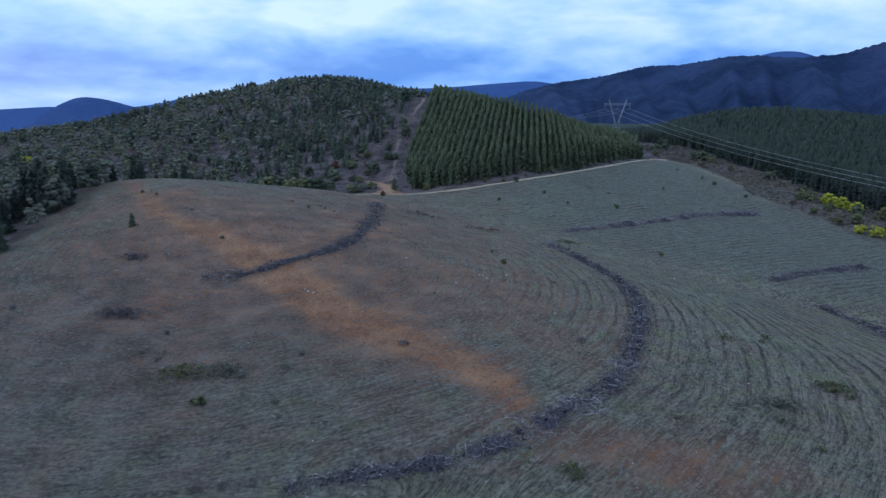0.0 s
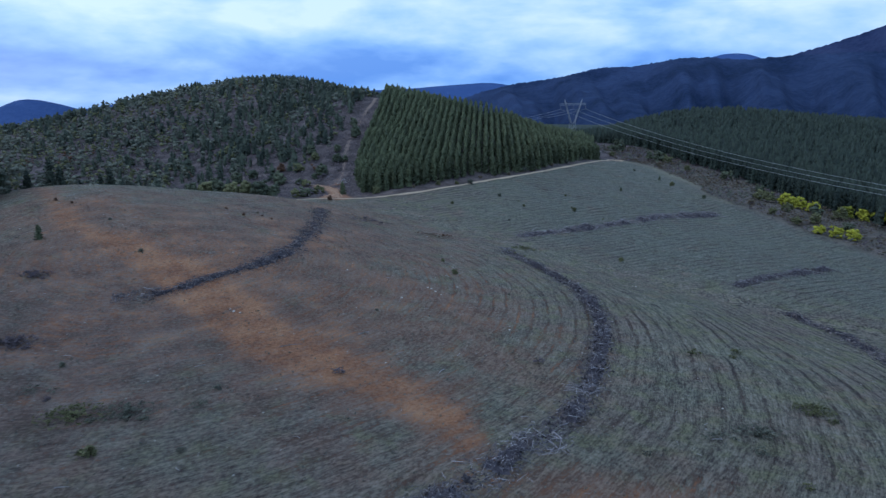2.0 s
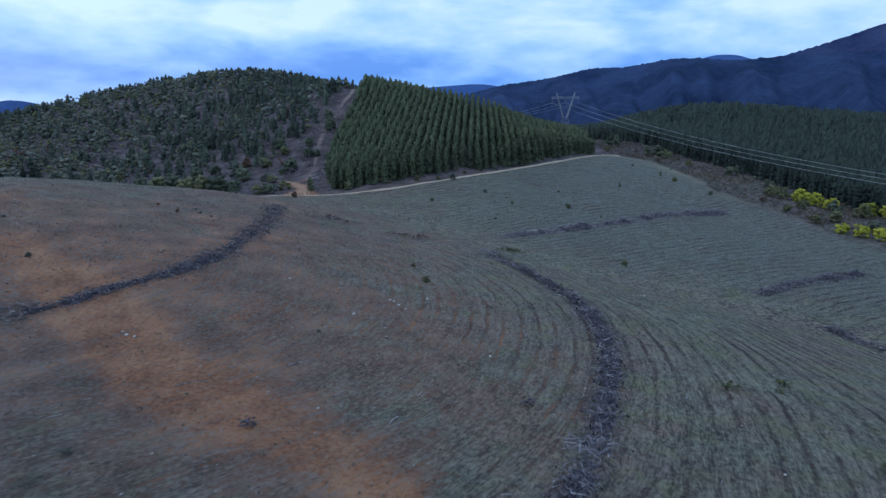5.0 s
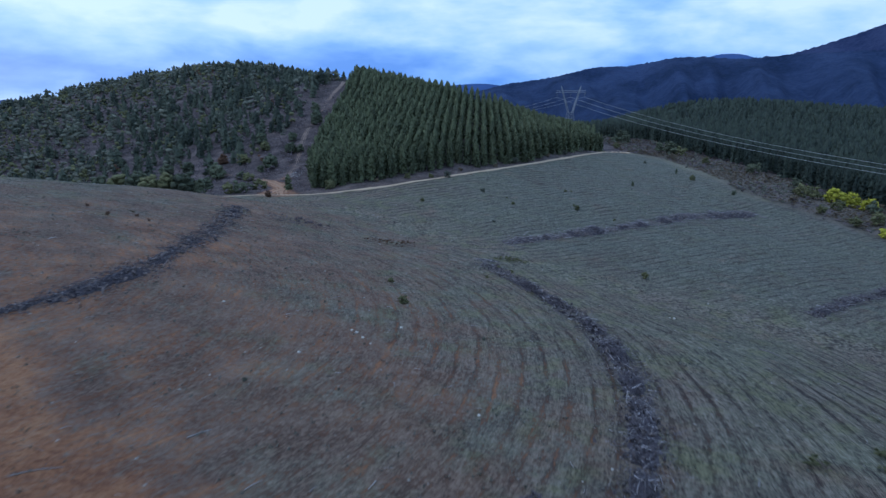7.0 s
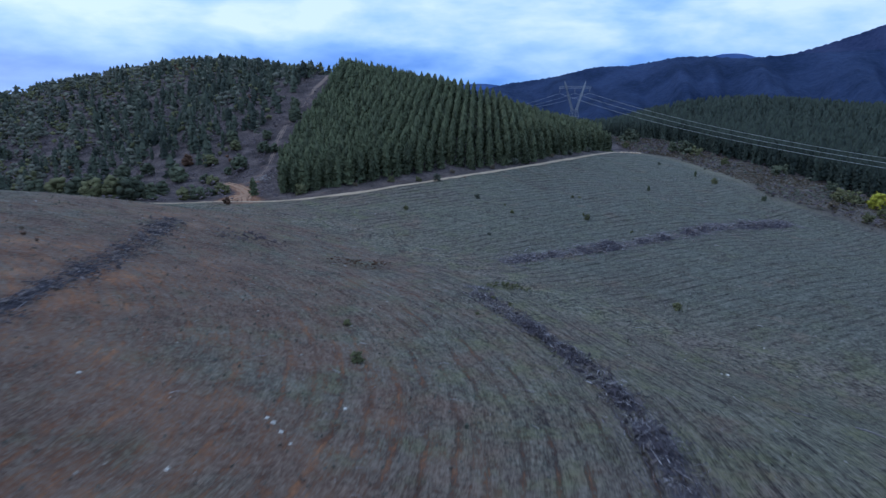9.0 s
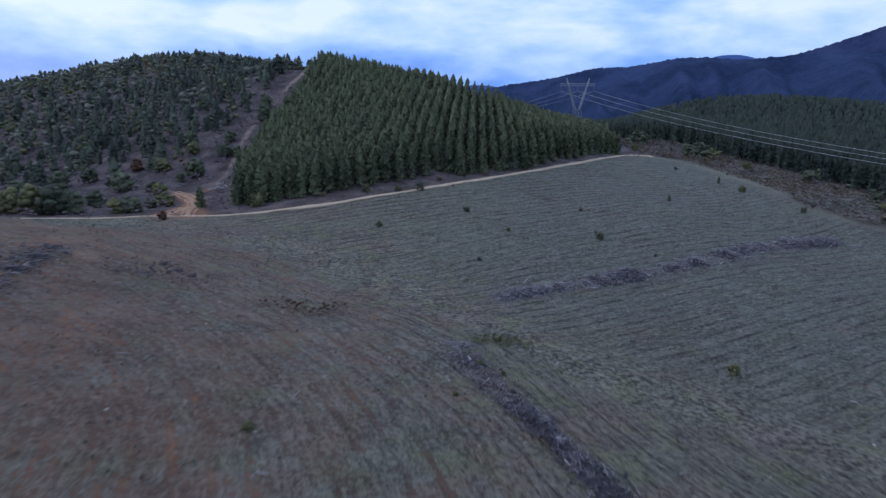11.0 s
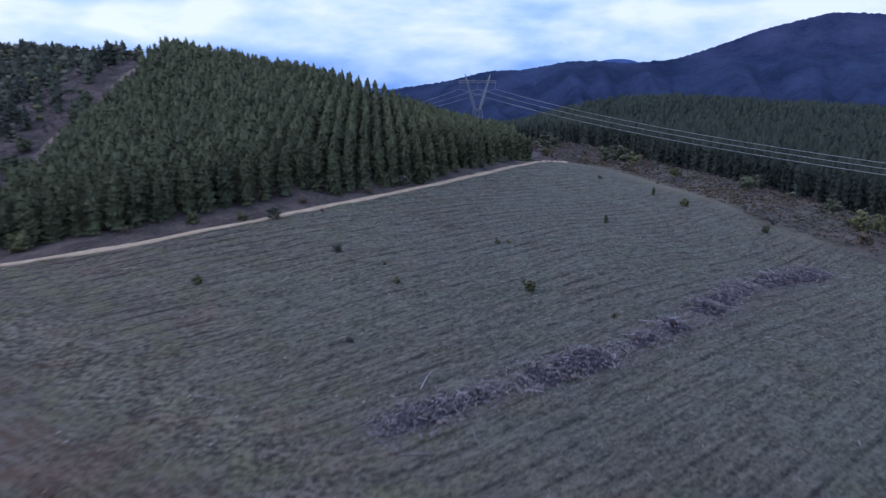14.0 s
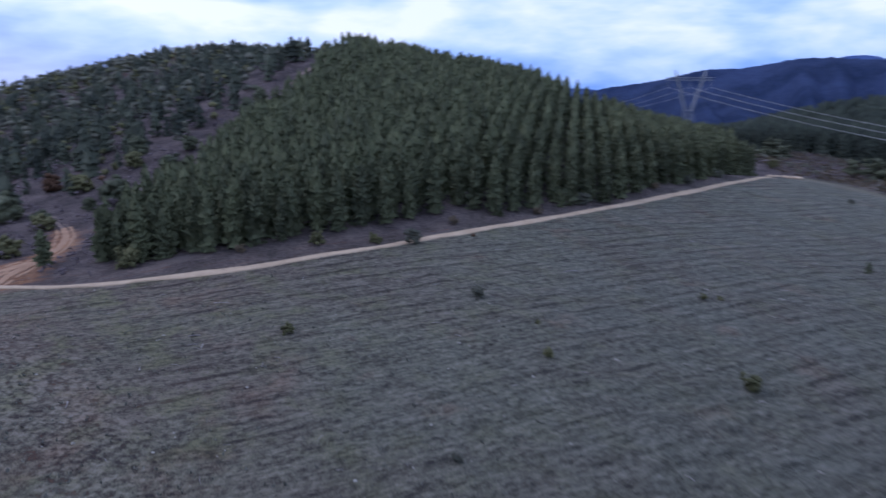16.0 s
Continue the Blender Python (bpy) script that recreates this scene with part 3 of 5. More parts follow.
def build_ground():
    xs, ys = graded(-108, 128, 0.9, -4900, 4900, 1.10), graded(52, 300, 0.9, -1500, 4900, 1.09)
    X, Y = np.meshgrid(xs, ys)
    fade = np.clip(1.6 - np.hypot(X - 20, Y - 200) / 700, 0, 1)
    Z = land(X, Y) + relief(X, Y) * fade
    nx, ny = len(xs), len(ys)
    i = (np.arange(ny - 1)[:, None] * nx + np.arange(nx - 1)[None]).ravel()
    faces = np.stack([i, i + 1, i + nx + 1, i + nx], 1)
    x, y = X.ravel(), Y.ravel()
    d = distance_to(x, y, CLAY_LINE)
    core = np.exp(-((x + 25) ** 2 + (y - 105) ** 2) / (2 * 45.0**2))
    clay = (0.30 + 0.60 * core) * np.exp(-((d / (2.6 + 2.6 * core)) ** 2)) * np.clip((9 - x) / 6, 0, 1)
    clay = clay + 0.43 * np.exp(-((x + 46) ** 2 + (y - 138) ** 2) / (2 * 40.0**2)) + 0.20 * np.exp(-((x + 12) ** 2 + (y - 180) ** 2) / (2 * 32.0**2))
    clay = clay + 0.21 * np.exp(-((x + 60) ** 2 + (y - 95) ** 2) / (2 * 32.0**2)) + 0.24 * np.exp(-((x + 92) ** 2 + (y - 172) ** 2) / (2 * 38.0**2)) + 0.3 * np.exp(-((x + 30) ** 2 + (y - 225) ** 2) / (2 * 20.0**2)) + 0.30 * np.exp(-((x - 2) ** 2 + (y - 108) ** 2) / (2 * 20.0**2)) + 0.10 * np.exp(-((x - 50) ** 2 + (y - 94) ** 2) / (2 * 14.0**2)) + 0.50 * np.exp(-((x - 20) ** 2 / (2 * 13.0**2) + (y - 65) ** 2 / (2 * 6.0**2)))
    climb = np.minimum(distance_to(x, y, HILL_TRACK), distance_to(x, y, CLAY_ROAD))
    clay = clay + 0.38 * np.exp(-((climb / 4.5) ** 2)) * np.clip((330 - y) / 60 + 0.45, 0.3, 1) + 0.12 * np.exp(-((climb / 9) ** 2)) + 1.3 * np.exp(-(((x + 43.5) / 5) ** 2 + ((y - 271.5) / 6) ** 2)) + 0.85 * np.exp(-((climb / 2.6) ** 2)) * np.clip((306 - y) / 12, 0, 1)
    wild = wild_mask(x, y)
    wild = np.maximum(wild, 0.5 * np.exp(-((x + 66) ** 2 + (y - 92) ** 2) / (2 * 40.0**2)) + 0.25 * np.exp(-((x + 40) ** 2 + (y - 190) ** 2) / (2 * 30.0**2)))
    verge = np.exp(-(((y - track_y(x) - 4) / 5) ** 2)) * (x < 90) * 0.35
    strip = (x > strip_x(y)) * (x < strip_x(y) + 40) * (y > 200) * (y < 400) * 0.22
    pale = strip + (0.42 + 0.45 * wobble(x, y, 0.12, 51)) * np.exp(-(((x - strip_x(y) - 1) / 5) ** 2)) * (y > 285) * (y < 395)
    ob = mesh_object("ground", np.stack([x, y, Z.ravel()], 1), faces, M_GROUND,
                     {"row": row_at(x, y), "along": along_row(x, y), "plough": plough(x, y), "meet": meet(x, y), "lush": np.clip(-side(x, y) / 30, 0, 1) * np.clip((x + 20) / 60, 0, 1), "clay": np.clip(clay + verge * 0.6, 0, 1), "wild": wild * (1 - 0.5 * verge), "pale": np.clip(pale, 0, 1), "woods": np.clip(np.maximum((np.hypot(x - 30, y - 330) - 520) / 150, (x > -10) * (y - 570) / 60), 0, 1)}, smooth=True)
    return tagged(ob, "logged grey-green pasture with red clay and old planting rows", "ground", kind="structure")


build_ground()


def ribbon(name, line, width, mat, label, crown=0.12, step=1.2, seed=1):
    """A track that lies on the land, with worn wheel ruts and ragged edges."""
    p = spline(line, step)
    d = np.gradient(p, axis=0)
    d /= np.linalg.norm(d, axis=1, keepdims=True)
    nrm = np.stack([-d[:, 1], d[:, 0]], 1)
    r = np.random.RandomState(seed)
    prof = np.array([-1.0, -0.98, -0.72, -0.5, -0.25, 0.0, 0.25, 0.5, 0.72, 0.98, 1.0])
    rut = np.array([-0.5, 0.02, 0.06, -0.02, 0.05, 0.08, 0.05, -0.02, 0.06, 0.02, -0.5])
    n, k = len(p), len(prof)
    edge = 1 + 0.10 * np.convolve(r.normal(size=n + 6), np.ones(7) / 7, "valid")[:n] * 2
    xy = p[:, None] + nrm[:, None] * (prof[None, :, None] * width / 2 * edge[:, None, None])
    z = height(xy[..., 0], xy[..., 1]) + crown + rut[None] + 0.02 * r.normal(size=(n, k))
    i = (np.arange(n - 1)[:, None] * k + np.arange(k - 1)[None]).ravel()
    ob = mesh_object(name, np.concatenate([xy, z[..., None]], 2).reshape(-1, 3), np.stack([i, i + k, i + k + 1, i + 1], 1), mat, smooth=True)
    return tagged(ob, label, "track", kind="structure")


ribbon("road", TRACK, 1.4, M_TRACK, "pale sandy gravel track along the plantation edge")
ribbon("dirt_road", HILL_TRACK, 2.0, M_DIRT, "eroded brown track climbing the hill between heath and pines", crown=-0.05, seed=2)
ribbon("clay_road", CLAY_ROAD, 3.6, M_CLAY_ROAD, "orange clay road bending round the foot of the hill", crown=-0.02, seed=3)
ribbon("dirt_road", [(-56, 303.4), (-61, 308.5), (-67, 313), (-74, 317)], 2.4, M_DIRT, "faint brown track going on through the heath", crown=-0.05, seed=5)
ribbon("clay_road", [(-49, 264.8), (-46, 268.5), (-44.2, 274), (-43.4, 280)], 4.6, M_CLAY_ROAD, "orange clay slip joining the gravel track", crown=-0.04, seed=4)

# ---------------------------------------------------------------- ranges in the distance
def range_mesh(name, az, rise, near, ridge, back, mat, label, rough, seed, eye=(10, 60, 22), foot=-300, fine=420, rows=46):
    """A mountain range: its crest, as rise over the eye per metre of distance, by compass bearing, at the given distance."""
    a = np.linspace(az[0], az[-1], fine)
    top = eye[2] + np.interp(a, az, rise) * ridge
    top = np.convolve(np.pad(top, 3, "edge"), np.ones(7) / 7, "valid")
    dist = np.concatenate([np.linspace(near, ridge, rows), np.linspace(ridge, back, 10)[1:]])
    A, D = np.meshgrid(np.radians(a), dist)
    x, y = eye[0] + D * np.sin(A), eye[1] + D * np.cos(A)
    u = np.where(D < ridge, (D - near) / (ridge - near), 1 - (D - ridge) / (back - ridge))
    # spurs run down from the crest, with valleys cut between them
    turn = np.degrees(A) + seed
    warp = 0.8 * np.sin(turn * 0.31) + 0.4 * np.sin(turn * 0.83 + 2.0)
    cut = np.sin(turn * 0.34 + 2.2 * u + warp) ** 2 + 0.5 * np.sin(turn * 0.8 + 2.8 * u - 1.2 * warp) ** 2
    cut = cut + 0.14 * np.sin(turn * 2.0 + 4.0 * u + 1.5 * warp) ** 2 + 0.05 * wobble(x, y, 0.02, seed)
    z = foot + (top[None] - foot) * np.clip(u, 0, 1) ** 0.8 - rough * cut * np.sin(np.clip(u, 0, 1) * 3.14159) ** 0.8
    r = np.random.RandomState(seed)
    z = z + r.normal(size=z.shape) * rough * 0.016
    z[rows - 1] += r.uniform(0, 1, z.shape[1]) * 0.0012 * ridge * (rough > 20)
    n, k = A.shape
    i = (np.arange(n - 1)[:, None] * k + np.arange(k - 1)[None]).ravel()
    ob = mesh_object(name, np.stack([x, y, z], 2).reshape(-1, 3), np.stack([i, i + 1, i + k + 1, i + k], 1), mat, smooth=True)
    return tagged(ob, label, "mountain", kind="structure")


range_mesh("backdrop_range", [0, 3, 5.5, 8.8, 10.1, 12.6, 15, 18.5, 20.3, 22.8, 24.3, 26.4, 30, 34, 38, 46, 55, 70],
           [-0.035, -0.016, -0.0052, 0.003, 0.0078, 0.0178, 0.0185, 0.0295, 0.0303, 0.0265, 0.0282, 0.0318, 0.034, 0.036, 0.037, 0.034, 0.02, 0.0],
           1500, 3000, 3400, M_RANGE, "dark forested mountain range under cloud, tinted haze blue", 58, 11, foot=-112, fine=520, rows=56)
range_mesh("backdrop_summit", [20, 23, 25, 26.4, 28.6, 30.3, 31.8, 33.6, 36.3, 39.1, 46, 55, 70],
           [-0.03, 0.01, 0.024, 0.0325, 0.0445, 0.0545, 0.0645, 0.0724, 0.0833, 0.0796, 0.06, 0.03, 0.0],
           3000, 3900, 4300, M_SUMMIT, "wooded summit behind the range, tinted haze blue", 60, 13, foot=-60, fine=300, rows=40)
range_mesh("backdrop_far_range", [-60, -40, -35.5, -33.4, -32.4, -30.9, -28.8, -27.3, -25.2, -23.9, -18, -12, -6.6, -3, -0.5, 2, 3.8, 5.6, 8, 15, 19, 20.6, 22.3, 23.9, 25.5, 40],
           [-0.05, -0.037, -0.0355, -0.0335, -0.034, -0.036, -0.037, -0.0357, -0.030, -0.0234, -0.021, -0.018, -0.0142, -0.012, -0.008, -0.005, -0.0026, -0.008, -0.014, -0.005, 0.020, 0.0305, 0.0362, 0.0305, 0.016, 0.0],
           3400, 4300, 4700, M_FAR, "distant mountain range on the horizon, tinted haze blue", 14, 21, foot=-430, fine=300, rows=16)

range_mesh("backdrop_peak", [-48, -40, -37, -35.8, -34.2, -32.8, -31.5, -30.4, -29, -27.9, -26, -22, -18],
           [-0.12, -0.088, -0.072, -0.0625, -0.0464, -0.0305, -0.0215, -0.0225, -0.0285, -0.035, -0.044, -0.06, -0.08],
           2600, 3200, 3400, M_PEAK, "rounded mountain behind the hill, tinted dark haze blue", 12, 31, foot=-430, fine=200, rows=24)

# ---------------------------------------------------------------- pine plantation
rng = np.random.RandomState(7)


def front_y(x):
    """Front edge of the plantation, behind the track."""
    return np.interp(x, [-38, -30, -20, -10, 2.5, 12, 22.5, 32, 42, 60, 80, 86], [275, 277, 279.5, 282.5, 290.5, 296.5, 303.5, 310.5, 318.5, 341, 372, 384])


def planted(step_x, step_y, x0, x1, y0, y1, keep, jitter=0.35, lean=0.06):
    gx, gy = np.meshgrid(np.arange(x0, x1, step_x), np.arange(y0, y1, step_y))
    x = gx.ravel() + (gy.ravel() - y0) * lean + rng.uniform(-jitter, jitter, gx.size)
    y = gy.ravel() + rng.uniform(-1.0, 1.0, gx.size) * step_y * 0.35
    ok = keep(x, y) & (rng.uniform(size=x.size) > 0.04)
    return x[ok], y[ok]


def in_plantation(x, y):
    left = np.interp(y, [278, 300, 335, 375, 400, 420, 500], [-33, -37.5, -40, -41, -39, -36.5, -28])
    right = np.interp(y, [300, 378, 430, 480, 560], [90, 85, 92, 96, 84])
    return (y > front_y(x)) & (x > left) & (x < right)


def pine_tree(name, h, crown, seed, label):
    """A plantation pine: a straight tapered trunk under a spired crown."""
    r = np.random.RandomState(seed)
    e = new(name)
    tv, tf = tube([(0, 0, -0.3), (0.02, 0, h * 0.35), (0, 0.03, h * 0.7), (0, 0, h * 0.93)], [0.17, 0.13, 0.08, 0.02], 5)
    mesh_object("trunk", tv, tf, M_BARK, parent=e)
    cv, cf = crown
    cv = cv * (h, h, h)
    mesh_object("crown", cv, cf, M_PINE, smooth=True, attributes={"tone": np.full(len(cv), r.uniform(0.2, 0.8))}, parent=e)
    return tagged(e, label, "pine tree", "front rows of the pine plantation")


px, py = planted(3.1, 2.5, -42, 100, 276, 500, in_plantation, 0.32)
depth = py - front_y(px)
order = np.argsort(depth)
near_i, rest_i = order[:290], order[290:]
near_crowns = [bough_crown(rng, 11, 5, 120, 0.175, 0.02) for _ in range(5)]
masters = [pine_tree("pine_tree", 9.0, c, 30 + k, "slender dark green plantation pine in a row") for k, c in enumerate(near_crowns)]
for k, i in enumerate(near_i):
    s = rng.uniform(0.86, 1.14)
    m = pose(px[i], py[i], float(height(px[i], py[i])) - 0.05, rng.uniform(-1.5, 1.5), rng.uniform(-1.5, 1.5), rng.uniform(0, 360)) @ Matrix.Diagonal((s, s, s * rng.uniform(0.92, 1.1), 1))
    if k < 5:
        masters[k].matrix_basis = m
    else:
        copy_thing(masters[k % 5], m)
mid_pines = [bough_crown(rng, 6, 4, 42, 0.165, 0.05) for _ in range(10)]
scatter("pine_plantation", mid_pines, on_ground(px[rest_i], py[rest_i]), rng.uniform(7.6, 10.8, len(rest_i)), M_PINE, rng,
        "dense rows of dark green plantation pines on the slope", "pine plantation")

# forest beyond the scrub strip and behind the pylon
def in_east_forest(x, y):
    edge = np.interp(y, [150, 230, 307, 328, 363, 401, 477, 560, 600], [205, 172, 156, 154, 150, 141, 134, 128, 20])
    line = 96 + (520 - y) * 0.268
    clear = (np.abs(x - line) < 14) & (y > 380) & (y < 640)
    return (x > edge) & ~clear & (x < 120 + y * 0.75)


fx, fy = planted(3.6, 3.3, 0, 640, 160, 900, in_east_forest, 0.8, 0.15)
thin = rng.uniform(size=fx.size) < np.clip(1.1 - (np.hypot(fx - 150, fy - 320)) / 520, 0.36, 1)
fx, fy = fx[thin], fy[thin]
far_pines = [pine_crown(rng, 5, 3, r=0.165, low=0.05) for _ in range(8)]
grow = np.clip(np.hypot(fx - 150, fy - 320) / 900, 0, 0.5)
brink = (fx - np.interp(fy, [150, 230, 307, 328, 363, 401, 477, 560], [205, 172, 156, 154, 150, 141, 134, 128]) < 11) & (fy < 560)
scatter("pine_forest", far_pines, on_ground(fx[~brink], fy[~brink]), rng.uniform(9.0, 12.0, (~brink).sum()), M_FOREST, rng,
        "dark pine forest on the low hill beyond the power line", "pine forest", squash=0.95 + 0.6 * grow[~brink])
scatter("forest_edge", mid_pines, on_ground(fx[brink], fy[brink]), rng.uniform(8.5, 12.0, brink.sum()), M_FOREST, rng,
        "dark pines along the edge of the forest", "pine forest", squash=rng.uniform(0.85, 1.15, brink.sum()))

# ---------------------------------------------------------------- mixed bush on the hill
def hill_places(n, x0, x1, y0, y1, keep):
    x, y = rng.uniform(x0, x1, n), rng.uniform(y0, y1, n)
    k = keep(x, y)
    return x[k], y[k]


def on_hill(x, y):
    road = np.interp(y, [262, 300, 335, 400, 430, 640], [-56, -60, -58, -50, -45, -10])
    cover = 0.12 + 1.1 * np.clip((y - 306 + 0.25 * (x + 90)) / 65, 0, 1) + 0.75 * wobble(x, y, 0.06, 41)
    cover = np.where((y < 340) & (x > -108), cover * 0.25, cover)
    cover = np.where(x < -125, np.maximum(cover, 0.9), cover)
    low = np.interp(x, [-420, -170, -120, -60], [230, 240, 268, 272])
    return (x < road) & (y > low) & (rng.uniform(size=np.shape(x)) < cover)


def in_west_gully(x, y):
    return (x < west_x(y) + 1) & (x > west_x(y) - 80)


gum = [leaf_crown(rng, 4, 7, 0.27, 0.0, 1.05, 0.07, 0.115) for _ in range(16)]
wild_pines = [bough_crown(rng, 5, 4, 26, 0.27, 0.03) for _ in range(10)]
hx, hy = hill_places(9300, -470, -10, 240, 640, on_hill)
# pines stand thick on the face and the shoulder above the track, looser regrowth to the west and at the foot
pinery = 0.30 + 0.42 * wobble(hx, hy, 0.045, 17) + 0.26 * np.clip((hx + 135) / 60, -1, 1) + 0.12 * np.clip((hy - 330) / 60, -1, 1)
is_pine = rng.uniform(size=hx.size) < pinery
kind = rng.uniform(size=hx.size) + 0.35 * wobble(hx, hy, 0.07, 23)
for lo, hi, name, mat, tall, label, tmpl, wide in (
        (-9, 9, "hill_pines", M_HILL_PINE, (3.6, 8.6), "scattered dark wild pines on the hill", wild_pines, (0.85, 1.35)),
        (-9, 0.62, "eucalypt_bush", M_GUM, (3.2, 7.2), "grey-green eucalypt regrowth covering the hill", gum, (0.95, 1.45)),
        (0.62, 0.98, "olive_bush", M_OLIVE, (2.8, 6.0), "olive-yellow wattle regrowth on the hill", gum, (0.95, 1.45)),
        (0.98, 9, "rusty_bush", M_RUST, (2.0, 4.2), "brown dying shrubs on the hill", gum, (0.9, 1.5))):
    k = is_pine if tmpl is wild_pines else ~is_pine & (kind > lo) & (kind <= hi)
    scatter(name, tmpl, on_ground(hx[k], hy[k], 0.2), rng.uniform(*tall, k.sum()), mat, rng, label, "bush", squash=rng.uniform(*wide, k.sum()))
wx, wy = hill_places(760, -230, -100, 60, 262, in_west_gully)
gully_pine = [bough_crown(rng, 12, 6, 150, 0.20, 0.03) for _ in range(5)]
gully_gum = [leaf_crown(rng, 22, 14, 0.30, 0.05, 0.9, 0.034, 0.062) for _ in range(5)]
k = rng.uniform(size=wx.size) < 0.7
scatter("gully_pines", gully_pine, on_ground(wx[k], wy[k]), rng.uniform(8, 14, k.sum()) * np.interp(wy[k], [165, 210, 262], [1, 0.5, 0.35]), M_HILL_PINE, rng, "dark pines filling the gully below the knoll", "trees")
scatter("gully_bush", gully_gum, on_ground(wx[~k], wy[~k], 0.2), rng.uniform(7, 12, (~k).sum()) * np.interp(wy[~k], [165, 210, 262], [1, 0.5, 0.35]), M_GUM, rng, "dark eucalypts in the gully below the knoll", "trees")
ux, uy = hill_places(3600, -240, -28, 262, 460, lambda x, y: (wild_mask(x, y) > 0.8) & (distance_to(x, y, HILL_TRACK) > 2.4) & (distance_to(x, y, CLAY_ROAD) > 2.8) & ~in_plantation(x, y))
shrub = [leaf_crown(rng, 2, 10, 0.45, 0.0, 0.7, 0.10, 0.15) for _ in range(9)]
scatter("heath_undergrowth", shrub, on_ground(ux, uy, 0.15), rng.uniform(0.9, 2.3, ux.size), M_HEATH, rng, "purple-brown heath undergrowth on the hill", "undergrowth")

# ---------------------------------------------------------------- scrub strip on the east side of the field
def in_strip(x, y):
    east = np.interp(y, [200, 230, 307, 328, 363, 401, 477], [185, 172, 156, 152, 147, 139, 132])
    return (x > strip_x(y) + 1) & (x < east)


sx, sy = hill_places(13500, 90, 200, 215, 475, in_strip)
frond = [leaf_crown(rng, 1, 19, 0.5, 0.0, 0.7, 0.15, 0.085) for _ in range(9)]
k = rng.uniform(size=sx.size) + 0.5 * wobble(sx, sy, 0.08, 77) < 0.72
scatter("bracken", frond, on_ground(sx[k], sy[k], 0.1), rng.uniform(0.7, 1.7, k.sum()), M_BRACKEN, rng, "rusty brown bracken beside the field", "bracken", squash=rng.uniform(1.2, 2.1, k.sum()))
heathy = ~k & (rng.uniform(size=sx.size) < 0.4)
scatter("strip_heath", shrub, on_ground(sx[heathy], sy[heathy], 0.1), rng.uniform(0.9, 1.9, heathy.sum()), M_HEATH, rng, "purple-brown heath beside the forest", "heath", squash=rng.uniform(1.1, 1.8, heathy.sum()))
k = ~k & ~heathy & (rng.uniform(size=sx.size) < 0.45)
scatter("strip_scrub", shrub, on_ground(sx[k], sy[k], 0.1), rng.uniform(1.2, 2.6, k.sum()), M_GUM, rng, "grey-green scrub beside the field", "scrub")


# ---------------------------------------------------------------- single trees and shrubs
def broad_tree(name, h, mat, seed, label, category="shrub", clumps=28, leaves=12, low=0.12, spread=0.42, group=""):
    """A shrub or small tree: a forked tapered stem under an uneven leafy crown."""
    r = np.random.RandomState(seed)
    e = new(name)
    pieces = [tube([(0, 0, -0.2), (0.01 * h, 0, 0.2 * h), (0, 0.02 * h, 0.5 * h)], [0.03 * h, 0.024 * h, 0.012 * h], 5)]
    for _ in range(4):
        a, q = r.uniform(0, 6.28), spread * 0.6 * h
        pieces.append(tube([(0, 0, 0.18 * h), (q * 0.5 * np.cos(a), q * 0.5 * np.sin(a), 0.42 * h), (q * np.cos(a), q * np.sin(a), 0.68 * h)], [0.018 * h, 0.012 * h, 0.005 * h], 4))
    tv, tf = join(pieces)
    mesh_object("trunk", tv, tf, M_BARK, parent=e)
    cv, cf = leaf_crown(r, clumps, leaves, spread, low, 0.85, 0.05 if name == "bush" else 0.08, 0.13 if name == "bush" else 0.115)
    mesh_object("crown", cv * h, cf, mat, smooth=True, attributes={"tone": np.full(len(cv), r.uniform(0.3, 0.7))}, parent=e)
    return tagged(e, label, category, group)


def stand(ob, x, y, turn=0.0, sink=0.05):
    ob.matrix_basis = pose(x, y, float(height(x, y)) - sink, 0, 0, turn)
    return ob


for k, (x, y, h) in enumerate([(-86, 144, 3.4), (102.8, 328, 2.3), (75.5, 292, 1.9)]):
    e = pine_tree("young_pine", h, bough_crown(rng, 9, 6, 90, 0.28, 0.02), 60 + k, "bushy dark green self-sown young pine")
    stand(tagged(e, group="young pines in the field"), x, y, 40 * k)
for k, (x, y, h, mat) in enumerate([(2.7, 153, 1.5, M_OLIVE), (0, 166, 1.0, M_OLIVE), (48, 251, 1.8, M_OLIVE), (51, 192.5, 1.6, M_OLIVE), (22, 268, 1.6, M_GUM), (3.4, 255, 1.4, M_OLIVE), (-43, 260.5, 2.2, M_RUST), (30, 254, 1.0, M_OLIVE), (-41.5, 73.7, 1.4, M_OLIVE), (-56, 95, 1.0, M_GUM), (41, 82, 1.2, M_GUM)]):
    stand(broad_tree("shrub", h, mat, 80 + k, "small olive-green shrub in the logged field", low=0.0, spread=0.45, group="shrubs in the field"), x, y)
for k, (x, y, h) in enumerate([(144.5, 289, 5.6), (148, 285.5, 5.4), (152, 281, 5.0), (160, 272, 5.4), (166, 268, 5.4), (137, 247, 3.8), (141, 243, 4.4), (145.5, 240, 4.4), (173, 264, 5.0), (-283, 402, 5.4), (-292, 409, 5.0)]):
    stand(broad_tree("wattle_tree", h, M_WATTLE, 100 + k, "golden wattle in full yellow bloom", "wattle", 44, 11, 0.0, 0.56, "wattles at the field edge"), x, y, 30 * k)


